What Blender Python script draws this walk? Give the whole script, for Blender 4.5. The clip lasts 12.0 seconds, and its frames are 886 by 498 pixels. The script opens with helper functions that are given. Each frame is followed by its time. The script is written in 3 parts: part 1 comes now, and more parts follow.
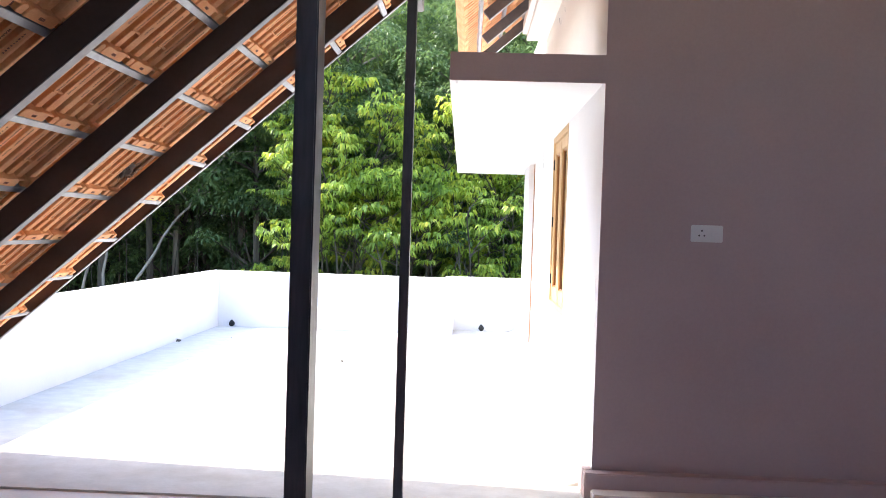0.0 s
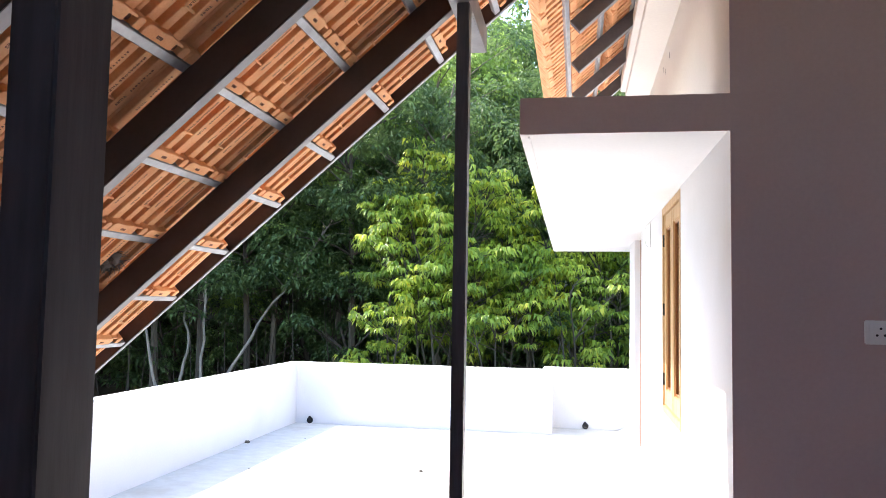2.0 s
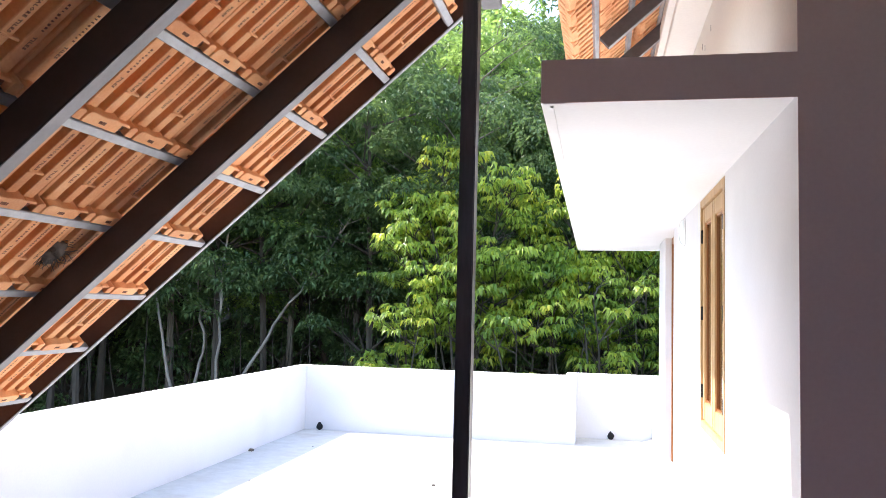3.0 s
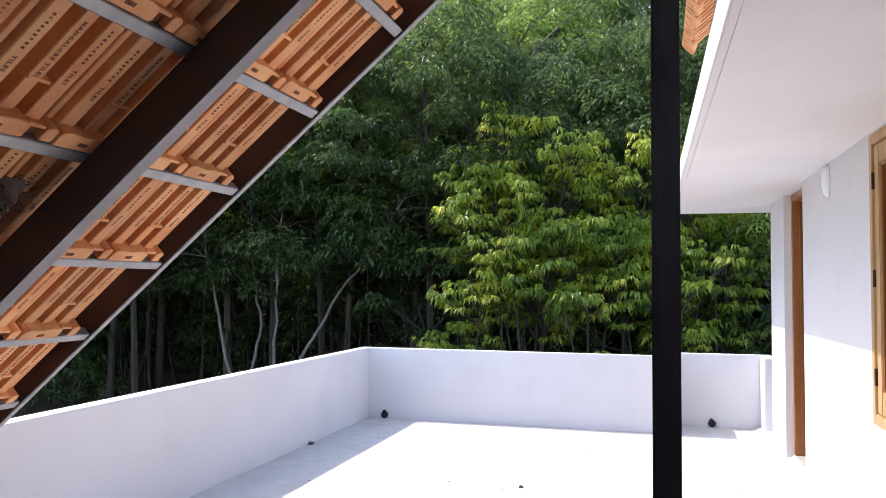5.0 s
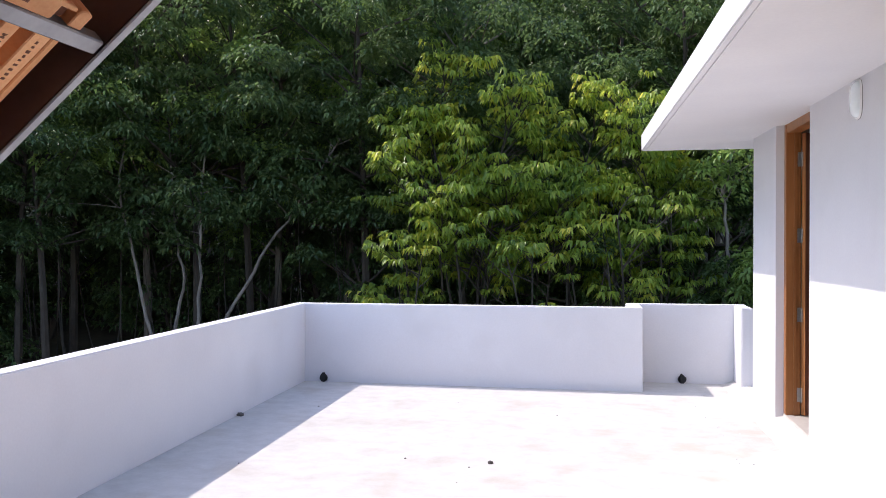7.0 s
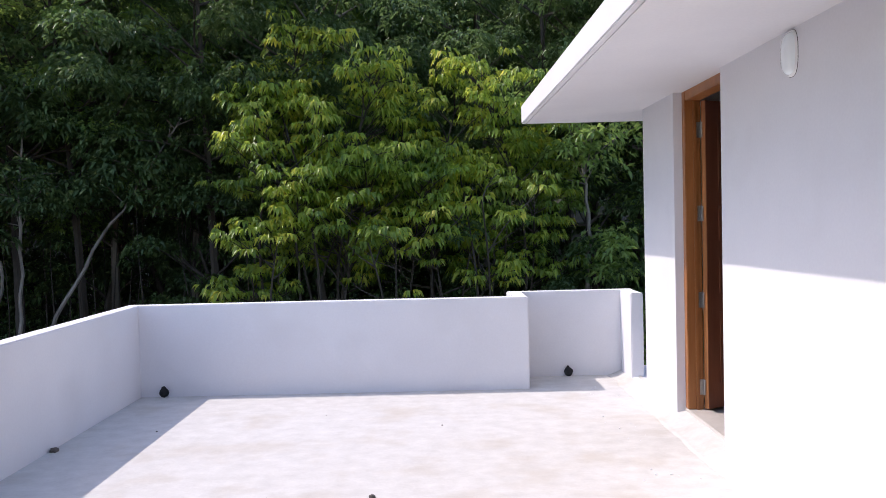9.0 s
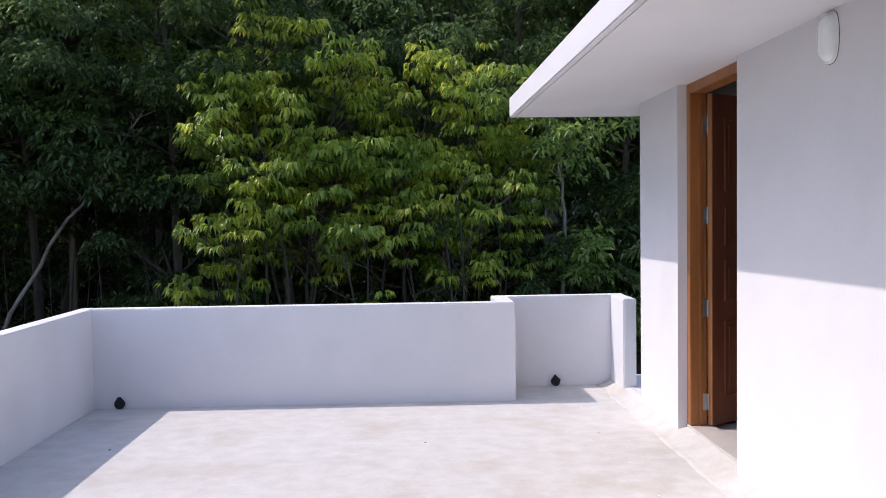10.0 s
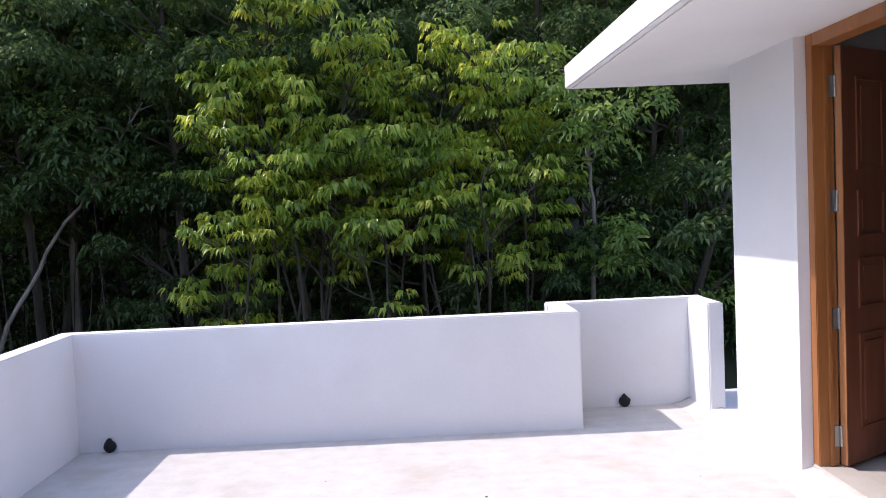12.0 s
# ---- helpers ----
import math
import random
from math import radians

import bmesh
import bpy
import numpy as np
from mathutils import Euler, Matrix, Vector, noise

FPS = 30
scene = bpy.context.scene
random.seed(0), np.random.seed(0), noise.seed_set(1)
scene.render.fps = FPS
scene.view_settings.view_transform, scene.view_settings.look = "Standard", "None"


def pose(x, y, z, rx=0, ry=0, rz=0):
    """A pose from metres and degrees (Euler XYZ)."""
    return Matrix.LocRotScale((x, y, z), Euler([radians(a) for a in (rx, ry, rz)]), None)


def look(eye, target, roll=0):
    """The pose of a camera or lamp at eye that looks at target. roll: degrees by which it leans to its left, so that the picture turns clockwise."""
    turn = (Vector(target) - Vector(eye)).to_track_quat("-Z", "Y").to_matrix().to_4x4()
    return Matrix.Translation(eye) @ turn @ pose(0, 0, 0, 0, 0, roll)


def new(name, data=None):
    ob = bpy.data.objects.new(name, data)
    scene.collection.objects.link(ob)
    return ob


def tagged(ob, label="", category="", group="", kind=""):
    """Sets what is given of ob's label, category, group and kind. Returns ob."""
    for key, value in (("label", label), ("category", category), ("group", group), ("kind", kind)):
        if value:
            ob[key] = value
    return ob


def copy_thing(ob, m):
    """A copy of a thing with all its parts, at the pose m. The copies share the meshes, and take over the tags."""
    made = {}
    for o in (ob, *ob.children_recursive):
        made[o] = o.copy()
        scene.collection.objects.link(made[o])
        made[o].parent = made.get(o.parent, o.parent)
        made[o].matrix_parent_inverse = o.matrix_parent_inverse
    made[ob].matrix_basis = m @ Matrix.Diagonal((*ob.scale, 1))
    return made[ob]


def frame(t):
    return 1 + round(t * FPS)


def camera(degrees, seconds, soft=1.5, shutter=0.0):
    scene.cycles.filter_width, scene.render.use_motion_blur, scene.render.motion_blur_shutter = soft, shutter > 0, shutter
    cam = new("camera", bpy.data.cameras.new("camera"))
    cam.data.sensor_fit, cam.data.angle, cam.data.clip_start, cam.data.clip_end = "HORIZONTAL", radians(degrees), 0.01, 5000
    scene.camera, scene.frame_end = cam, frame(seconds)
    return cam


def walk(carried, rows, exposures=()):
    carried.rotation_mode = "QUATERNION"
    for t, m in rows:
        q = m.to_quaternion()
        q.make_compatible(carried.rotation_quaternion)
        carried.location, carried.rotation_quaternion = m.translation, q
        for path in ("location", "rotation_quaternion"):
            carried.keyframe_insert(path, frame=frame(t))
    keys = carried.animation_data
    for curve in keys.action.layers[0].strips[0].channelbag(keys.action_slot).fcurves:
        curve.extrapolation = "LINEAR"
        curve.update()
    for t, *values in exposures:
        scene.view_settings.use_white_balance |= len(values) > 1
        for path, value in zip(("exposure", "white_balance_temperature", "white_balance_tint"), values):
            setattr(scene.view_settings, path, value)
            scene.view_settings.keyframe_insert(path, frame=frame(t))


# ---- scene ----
cam = camera(57.6, 12.0, soft=0.7)
PATH = [
    (0, (0.22, 0.549, 1.323), (0.156, 2.547, 1.279), 1.8),
    (0.5, (0.292, 0.792, 1.346), (0.157, 2.786, 1.408), 1.8),
    (1, (0.388, 1.036, 1.372), (0.085, 3.012, 1.436), 2.4),
    (1.5, (0.351, 1.313, 1.407), (0.004, 3.279, 1.529), 2.3),
    (2, (0.322, 1.543, 1.417), (-0.008, 3.51, 1.56), 1.0),
    (2.5, (0.354, 1.786, 1.421), (-0.001, 3.748, 1.571), 1.2),
    (3, (0.293, 2.056, 1.421), (-0.092, 4.014, 1.566), 1.4),
    (5, (-0.086, 2.935, 1.38), (-0.601, 4.865, 1.47), 0.4),
    (5.5, (-0.134, 3.184, 1.366), (-0.652, 5.115, 1.431), -0.2),
    (6, (-0.204, 3.388, 1.351), (-0.709, 5.323, 1.377), 0.2),
    (6.5, (-0.357, 3.599, 1.344), (-0.81, 5.547, 1.352), -0.0),
    (7, (-0.457, 3.78, 1.319), (-0.802, 5.75, 1.294), -0.1),
    (8.8, (-0.666, 4.462, 1.319), (-0.666, 6.461, 1.254), -1.1),
    (9, (-0.648, 4.617, 1.326), (-0.637, 6.616, 1.258), -1.4),
    (9.5, (-0.649, 4.795, 1.332), (-0.61, 6.793, 1.259), -1.1),
    (10, (-0.751, 5.048, 1.336), (-0.659, 7.045, 1.262), -0.8),
    (10.5, (-0.831, 5.254, 1.339), (-0.646, 7.243, 1.253), -1.9),
    (11, (-0.794, 5.554, 1.342), (-0.588, 7.541, 1.252), -2.4),
    (11.5, (-0.845, 5.798, 1.33), (-0.639, 7.786, 1.237), -1.9),
    (12, (-0.936, 6.051, 1.381), (-0.868, 8.047, 1.281), -2.5),
]
EXPOSURES = [(0.0, 2.8, 6800, 12), (1.0, 2.68, 6800, 12), (2.0, 2.54, 6800, 12), (3.0, 2.45, 6750, 13), (4.2, 1.62, 6750, 16), (4.8, 1.48, 6850, 18),
             (5.5, 1.34, 6850, 19), (6.5, 1.24, 6800, 20), (7.0, 1.14, 6700, 20), (9.0, 0.93, 6650, 21), (10.0, 0.73, 6650, 21), (11.3, 0.56, 6650, 21), (12.0, 1.06, 6700, 22)]
walk(cam, [(t, look(eye, target, roll)) for t, eye, target, roll in PATH], EXPOSURES)

# ---- world and sun ----
TO_SUN = Vector((-0.80, 0.18, 1.0)).normalized()
world = bpy.data.worlds.new("world")
scene.world = world
world.use_nodes = True
wn = world.node_tree
sky = wn.nodes.new("ShaderNodeTexSky")
sky.sky_type = "NISHITA"
sky.sun_disc = False
sky.sun_elevation = math.asin(TO_SUN.z)
sky.sun_rotation = math.atan2(TO_SUN.x, TO_SUN.y)
wn.nodes["Background"].inputs["Strength"].default_value = 0.15
wn.links.new(sky.outputs["Color"], wn.nodes["Background"].inputs["Color"])
sun = new("sun", bpy.data.lights.new("sun", "SUN"))
sun.data.energy = 1.88
sun.data.angle = radians(0.53)
sun.data.color = (1.0, 0.955, 0.89)
sun.matrix_world = look(TO_SUN * 40, (0, 0, 0))


# ---- materials ----
def material(name, dark, light, scale=4.0, rough=0.6, metal=0.0, bump=0.1, grain=60.0, stretch=(1, 1, 1), spread=0.0, spots=None, through_light=0.0):
    """A surface with a large and a fine noise between two colours, fine relief, and a spread of brightness from piece to piece."""
    m = bpy.data.materials.new(name)
    m.use_nodes = True
    nt = m.node_tree
    b = nt.nodes["Principled BSDF"]
    tc = nt.nodes.new("ShaderNodeTexCoord")
    mp = nt.nodes.new("ShaderNodeMapping")
    mp.inputs["Scale"].default_value = stretch
    nt.links.new(tc.outputs["Object"], mp.inputs["Vector"])
    info = nt.nodes.new("ShaderNodeObjectInfo")
    add = nt.nodes.new("ShaderNodeVectorMath")
    add.operation = "ADD"
    nt.links.new(mp.outputs["Vector"], add.inputs[0])
    nt.links.new(info.outputs["Location"], add.inputs[1])
    big = nt.nodes.new("ShaderNodeTexNoise")
    big.inputs["Scale"].default_value = scale
    big.inputs["Detail"].default_value = 6
    fine = nt.nodes.new("ShaderNodeTexNoise")
    fine.inputs["Scale"].default_value = grain
    fine.inputs["Detail"].default_value = 4
    for n in (big, fine):
        nt.links.new(add.outputs[0], n.inputs["Vector"])
    both = nt.nodes.new("ShaderNodeMath")
    both.operation = "MULTIPLY_ADD"
    nt.links.new(fine.outputs["Fac"], both.inputs[0])
    both.inputs[1].default_value = 0.35
    nt.links.new(big.outputs["Fac"], both.inputs[2])
    ramp = nt.nodes.new("ShaderNodeValToRGB")
    ramp.color_ramp.elements[0].position, ramp.color_ramp.elements[1].position = 0.42, 0.92
    ramp.color_ramp.elements[0].color, ramp.color_ramp.elements[1].color = (*dark, 1), (*light, 1)
    nt.links.new(both.outputs[0], ramp.inputs["Fac"])
    colour = ramp.outputs["Color"]
    if spots:
        blot = nt.nodes.new("ShaderNodeTexNoise")
        blot.inputs["Scale"].default_value, blot.inputs["Detail"].default_value = spots[1], 8
        nt.links.new(tc.outputs["Object"], blot.inputs["Vector"])
        cut = nt.nodes.new("ShaderNodeMapRange")
        cut.inputs["From Min"].default_value, cut.inputs["From Max"].default_value = spots[2], spots[2] + 0.2
        cut.inputs["To Max"].default_value = spots[3]
        nt.links.new(blot.outputs["Fac"], cut.inputs["Value"])
        mix = nt.nodes.new("ShaderNodeMix")
        mix.data_type = "RGBA"
        nt.links.new(cut.outputs["Result"], mix.inputs["Factor"])
        nt.links.new(colour, mix.inputs["A"])
        mix.inputs["B"].default_value = (*spots[0], 1)
        colour = mix.outputs["Result"]
    if spread:
        hsv = nt.nodes.new("ShaderNodeHueSaturation")
        rng = nt.nodes.new("ShaderNodeMapRange")
        rng.inputs["To Min"].default_value, rng.inputs["To Max"].default_value = 1 - spread, 1 + spread
        nt.links.new(info.outputs["Random"], rng.inputs["Value"])
        nt.links.new(rng.outputs["Result"], hsv.inputs["Value"])
        nt.links.new(colour, hsv.inputs["Color"])
        colour = hsv.outputs["Color"]
    nt.links.new(colour, b.inputs["Base Color"])
    b.inputs["Roughness"].default_value, b.inputs["Metallic"].default_value = rough, metal
    if bump:
        bp = nt.nodes.new("ShaderNodeBump")
        bp.inputs["Strength"].default_value, bp.inputs["Distance"].default_value = bump, 0.01
        nt.links.new(both.outputs[0], bp.inputs["Height"])
        nt.links.new(bp.outputs["Normal"], b.inputs["Normal"])
    return m


def leaf_material(name, dark, light, gloss=0.35, glow=0.35, middle=None):
    """Foliage: colour varies from leaf to leaf, and a part of the light passes through the blade."""
    m = bpy.data.materials.new(name)
    m.use_nodes = True
    nt = m.node_tree
    b = nt.nodes["Principled BSDF"]
    geo = nt.nodes.new("ShaderNodeNewGeometry")
    ramp = nt.nodes.new("ShaderNodeValToRGB")
    ramp.color_ramp.elements[0].color, ramp.color_ramp.elements[1].color = (*dark, 1), (*light, 1)
    if middle:
        ramp.color_ramp.elements.new(0.6).color = (*middle, 1)
    patch = nt.nodes.new("ShaderNodeTexNoise")
    patch.inputs["Scale"].default_value, patch.inputs["Detail"].default_value = 1.1, 2
    nt.links.new(geo.outputs["Position"], patch.inputs["Vector"])
    tone = nt.nodes.new("ShaderNodeMath")
    tone.operation = "MULTIPLY_ADD"
    nt.links.new(geo.outputs["Random Per Island"], tone.inputs[0])
    tone.inputs[1].default_value = 0.55
    shift = nt.nodes.new("ShaderNodeMapRange")
    shift.inputs["From Min"].default_value, shift.inputs["From Max"].default_value = 0.35, 0.65
    shift.inputs["To Max"].default_value = 0.45
    nt.links.new(patch.outputs["Fac"], shift.inputs["Value"])
    nt.links.new(shift.outputs["Result"], tone.inputs[2])
    nt.links.new(tone.outputs[0], ramp.inputs["Fac"])
    nt.links.new(ramp.outputs["Color"], b.inputs["Base Color"])
    b.inputs["Roughness"].default_value = gloss
    tr = nt.nodes.new("ShaderNodeBsdfTranslucent")
    hsv = nt.nodes.new("ShaderNodeHueSaturation")
    hsv.inputs["Value"].default_value, hsv.inputs["Hue"].default_value = 1.7, 0.485
    nt.links.new(ramp.outputs["Color"], hsv.inputs["Color"])
    nt.links.new(hsv.outputs["Color"], tr.inputs["Color"])
    mix = nt.nodes.new("ShaderNodeMixShader")
    mix.inputs["Fac"].default_value = glow
    nt.links.new(b.outputs[0], mix.inputs[1])
    nt.links.new(tr.outputs[0], mix.inputs[2])
    nt.links.new(mix.outputs[0], nt.nodes["Material Output"].inputs["Surface"])
    return m


WHITE = material("white_wall_paint", (0.70, 0.70, 0.72), (0.78, 0.78, 0.795), 1.3, 0.75, bump=0.12, grain=70, spots=((0.65, 0.645, 0.65), 1.6, 0.55, 0.5))
SLAB = material("white_slab_paint", (0.72, 0.72, 0.74), (0.80, 0.80, 0.81), 1.2, 0.7, bump=0.1, grain=60)
CREAM = material("cream_wall_paint", (0.66, 0.61, 0.55), (0.78, 0.73, 0.66), 1.0, 0.75, bump=0.05)
# white paint with the bay's shade and warm bounce put into the colour
INNERSHADE = material("shade_tinted_wall_paint", (0.48, 0.37, 0.36), (0.56, 0.44, 0.43), 1.2, 0.8, bump=0.12)
DECK = material("weathered_cement_deck", (0.53, 0.515, 0.48), (0.64, 0.625, 0.59), 9.0, 0.85, bump=0.45, grain=48, stretch=(0.9, 1.1, 1), spots=((0.43, 0.365, 0.275), 2.4, 0.52, 0.45))
INFLOOR = material("pale_pink_cement_floor", (0.66, 0.60, 0.57), (0.78, 0.73, 0.70), 2.0, 0.6, bump=0.1)
STEEL = material("dark_brown_painted_steel", (0.030, 0.022, 0.022), (0.06, 0.047, 0.047), 6.0, 0.45, bump=0.05)
STEELTIP = material("grey_steel_primer", (0.19, 0.19, 0.205), (0.29, 0.29, 0.31), 9.0, 0.5, metal=0.2, bump=0.06)
EAVESTEEL = material("grey_painted_steel", (0.06, 0.055, 0.058), (0.12, 0.11, 0.115), 8.0, 0.5, bump=0.05)
COLSTEEL = material("column_paint", (0.028, 0.026, 0.032), (0.085, 0.082, 0.095), 5.0, 0.4, bump=0.08, grain=40, stretch=(3, 3, 0.4))
VERGESTEEL = material("brown_verge_paint", (0.055, 0.036, 0.038), (0.11, 0.078, 0.08), 6.0, 0.5, bump=0.05)
GALV = material("galvanised_steel", (0.26, 0.275, 0.30), (0.40, 0.42, 0.45), 14.0, 0.45, metal=0.35, bump=0.05)
CLAY = material("fired_clay", (0.76, 0.31, 0.13), (0.96, 0.54, 0.27), 7.0, 0.8, bump=0.25, grain=120, spread=0.16, spots=((0.26, 0.10, 0.055), 3.0, 0.6, 0.6))
# same clay, darkened: the shade inside stamped letters and lug pockets as colour
CLAYSHADE = material("shaded_stamp_clay", (0.15, 0.06, 0.036), (0.24, 0.10, 0.06), 20.0, 0.9)
TEAK = material("varnished_brown_wood", (0.26, 0.095, 0.028), (0.40, 0.16, 0.05), 2.5, 0.35, bump=0.05, grain=30, stretch=(6, 6, 0.5))
DOORWOOD = material("dark_door_wood", (0.18, 0.062, 0.033), (0.28, 0.10, 0.052), 2.5, 0.35, bump=0.05, grain=30, stretch=(6, 6, 0.5))
PALEWOOD = material("pale_raw_wood", (0.42, 0.25, 0.11), (0.60, 0.40, 0.20), 2.5, 0.5, bump=0.05, grain=30, stretch=(6, 6, 0.5))
CHROME = material("brushed_steel", (0.36, 0.35, 0.34), (0.52, 0.51, 0.50), 20.0, 0.35, metal=0.8)
PLASTIC = material("white_plastic", (0.80, 0.81, 0.80), (0.86, 0.87, 0.86), 5.0, 0.35, bump=0.0)
BLACK = material("black_pipe_plastic", (0.008, 0.008, 0.009), (0.02, 0.02, 0.021), 12.0, 0.8)
MARBLE = material("grey_stone_threshold", (0.50, 0.47, 0.43), (0.64, 0.61, 0.57), 5.0, 0.35, bump=0.03)
BARK = material("grey_bark", (0.07, 0.058, 0.046), (0.20, 0.175, 0.145), 3.0, 0.9, bump=0.6, grain=25, stretch=(1, 1, 0.35))
PALEBARK = material("pale_bark", (0.13, 0.115, 0.10), (0.36, 0.33, 0.29), 4.0, 0.9, bump=0.4, grain=25, stretch=(1, 1, 0.35))
DARKBARK = material("dark_bark", (0.03, 0.025, 0.02), (0.085, 0.072, 0.058), 3.0, 0.9, bump=0.6, grain=25, stretch=(1, 1, 0.35))
SOIL = material("leaf_litter", (0.035, 0.028, 0.018), (0.10, 0.085, 0.05), 0.6, 0.95, bump=0.5, grain=8, spots=((0.04, 0.07, 0.02), 0.25, 0.5, 0.8))
LEAF_SUN = leaf_material("yellow_green_leaves", (0.08, 0.175, 0.034), (0.62, 0.61, 0.095), gloss=0.34, glow=0.48, middle=(0.32, 0.44, 0.073))
LEAF_MID = leaf_material("green_leaves", (0.09, 0.185, 0.05), (0.37, 0.53, 0.145), glow=0.45)
LEAF_DARK = leaf_material("dark_green_leaves", (0.035, 0.082, 0.034), (0.145, 0.235, 0.08), gloss=0.45, glow=0.36)

GLASS = bpy.data.materials.new("window_glass")
GLASS.use_nodes = True
gb = GLASS.node_tree.nodes["Principled BSDF"]
gb.inputs["Base Color"].default_value = (0.9, 0.95, 0.94, 1)
gb.inputs["Roughness"].default_value = 0.02
gb.inputs["Transmission Weight"].default_value = 1.0
gb.inputs["IOR"].default_value = 1.5
LENS = bpy.data.materials.new("frosted_glass")
LENS.use_nodes = True
lb = LENS.node_tree.nodes["Principled BSDF"]
lb.inputs["Base Color"].default_value = (0.90, 0.97, 0.98, 1)
lb.inputs["Roughness"].default_value = 0.08
lb.inputs["Coat Weight"].default_value = 0.6


# ---- mesh helpers ----
def box(bm, x0, y0, z0, x1, y1, z1, m=None, slot=0):
    """A box from corner to corner, turned by m."""
    pts = [Vector((x, y, z)) for x in (x0, x1) for y in (y0, y1) for z in (z0, z1)]
    vs = [bm.verts.new(m @ p if m else p) for p in pts]
    for f in ((0, 1, 3, 2), (4, 6, 7, 5), (0, 4, 5, 1), (2, 3, 7, 6), (0, 2, 6, 4), (1, 5, 7, 3)):
        bm.faces.new([vs[i] for i in f]).material_index = slot
    return vs


def prism(bm, outline, z0, z1, m=None, slot=0):
    """An outline in x and y, extruded from z0 to z1."""
    low = [bm.verts.new((m or Matrix()) @ Vector((x, y, z0))) for x, y in outline]
    high = [bm.verts.new((m or Matrix()) @ Vector((x, y, z1))) for x, y in outline]
    n = len(outline)
    faces = [bm.faces.new(low[::-1]), bm.faces.new(high)]
    faces += [bm.faces.new((low[i], low[(i + 1) % n], high[(i + 1) % n], high[i])) for i in range(n)]
    for f in faces:
        f.material_index = slot


def finish(bm, soft=0.0, seg=2):
    bmesh.ops.recalc_face_normals(bm, faces=bm.faces)
    if soft:
        bmesh.ops.bevel(bm, geom=list(bm.edges), offset=soft, segments=seg, affect="EDGES", clamp_overlap=True)
    return bm


def mesh_of(name, bm, *mats):
    me = bpy.data.meshes.new(name)
    bm.to_mesh(me)
    bm.free()
    for m in mats:
        me.materials.append(m)
    return me


def thing(name, label, category, group="", at=None):
    ob = new(name)
    if at is not None:
        ob.matrix_world = at
    return tagged(ob, label, category, group)


def part(name, bm, mat, parent, label="", at=None):
    """One mesh object under a thing or a part."""
    mats = mat if isinstance(mat, tuple) else (mat,)
    ob = new(name, mesh_of(name, bm, *mats))
    ob.parent = parent
    if at is not None:
        ob.matrix_basis = at
    return tagged(ob, label)


def structure(name, bm, mat, label, category):
    ob = new(name, mesh_of(name, bm, mat))
    return tagged(ob, label, category, kind="structure")


def boxes(*rows, soft=0.0):
    bm = bmesh.new()
    for r in rows:
        box(bm, *r)
    return finish(bm, soft)


def tube(bm, pts, radii, sides=7):
    """A tapered limb through points."""
    rings = []
    for i, p in enumerate(pts):
        way = (pts[min(i + 1, len(pts) - 1)] - pts[max(i - 1, 0)]).normalized()
        side = way.orthogonal().normalized()
        up = way.cross(side)
        rings.append([bm.verts.new(p + (side * math.cos(a) + up * math.sin(a)) * radii[i]) for a in (2 * math.pi * k / sides for k in range(sides))])
    for a, b in zip(rings, rings[1:]):
        for k in range(sides):
            bm.faces.new((a[k], a[(k + 1) % sides], b[(k + 1) % sides], b[k]))
    bm.faces.new(rings[-1])


# ---- plan, in metres ----
T = 0.2                 # thickness of the house walls
WALL_X = 0.885          # face of the house wall along the deck
DARK_Y = 4.655          # face of the wall inside the roofed bay
SOFFIT = 2.09           # underside of the sunshade slab
PAR_X, PAR_H = -3.016, 0.72   # left parapet
SOFFIT_IN = 2.125      # the same where the slab meets the wall
DOOR = (8.96, 9.83, 2.12)
WIN = (6.16, 7.12, 0.75, 2.10)
CORNER_Y = 10.60
PITCH = math.atan(0.871)
VERGE = 5.06
CA, SA = math.cos(PITCH), math.sin(PITCH)
ROOF = Matrix(((0, CA, -SA, 0), (1, 0, 0, 0), (0, SA, CA, 2.76), (0, 0, 0, 1)))   # u along y, v up the slope, w out of it
RAFTERS = [4.40 - 0.76 * k for k in range(10)]
GAUGE = 0.2486 / CA


def slope_v(x):
    return x / CA


# ---- floors and walls ----
structure("floor", boxes((-3.2, 4.42, -0.25, 1.3, 11.6, 0.0)), DECK, "sunlit white weathered cement deck of the terrace", "floor")
structure("floor_inside", boxes((-3.2, -3.0, -0.25, 5.2, 4.42, -0.012)), INFLOOR, "pale pinkish cement floor under the tiled roof", "floor")
structure("floor_room", boxes((WALL_X + T, 4.9, -0.25, 5.2, CORNER_Y - T, 0.06)), MARBLE, "pale stone floor of the room behind the door", "floor")

y0, y1, dh = DOOR
w0, w1, wz0, wz1 = WIN
structure("wall_1", boxes(
    (WALL_X, DARK_Y, 0, WALL_X + T, w0, SOFFIT_IN + 0.03),
    (WALL_X, w0, 0, WALL_X + T, w1, wz0),
    (WALL_X, w0, wz1, WALL_X + T, w1, SOFFIT_IN + 0.03),
    (WALL_X, w1, 0, WALL_X + T, y0, SOFFIT_IN + 0.03)), WHITE, "white painted house wall along the terrace with a window", "wall")
structure("wall_2", boxes((WALL_X, y1, 0, WALL_X + T, CORNER_Y, SOFFIT_IN + 0.03)), WHITE, "white painted wall pier between door and house corner", "wall")
structure("wall_upper", boxes((WALL_X, DARK_Y + 0.002, 2.235, WALL_X + T, CORNER_Y, 3.36)), CREAM, "cream painted wall above the sunshade slab", "wall")
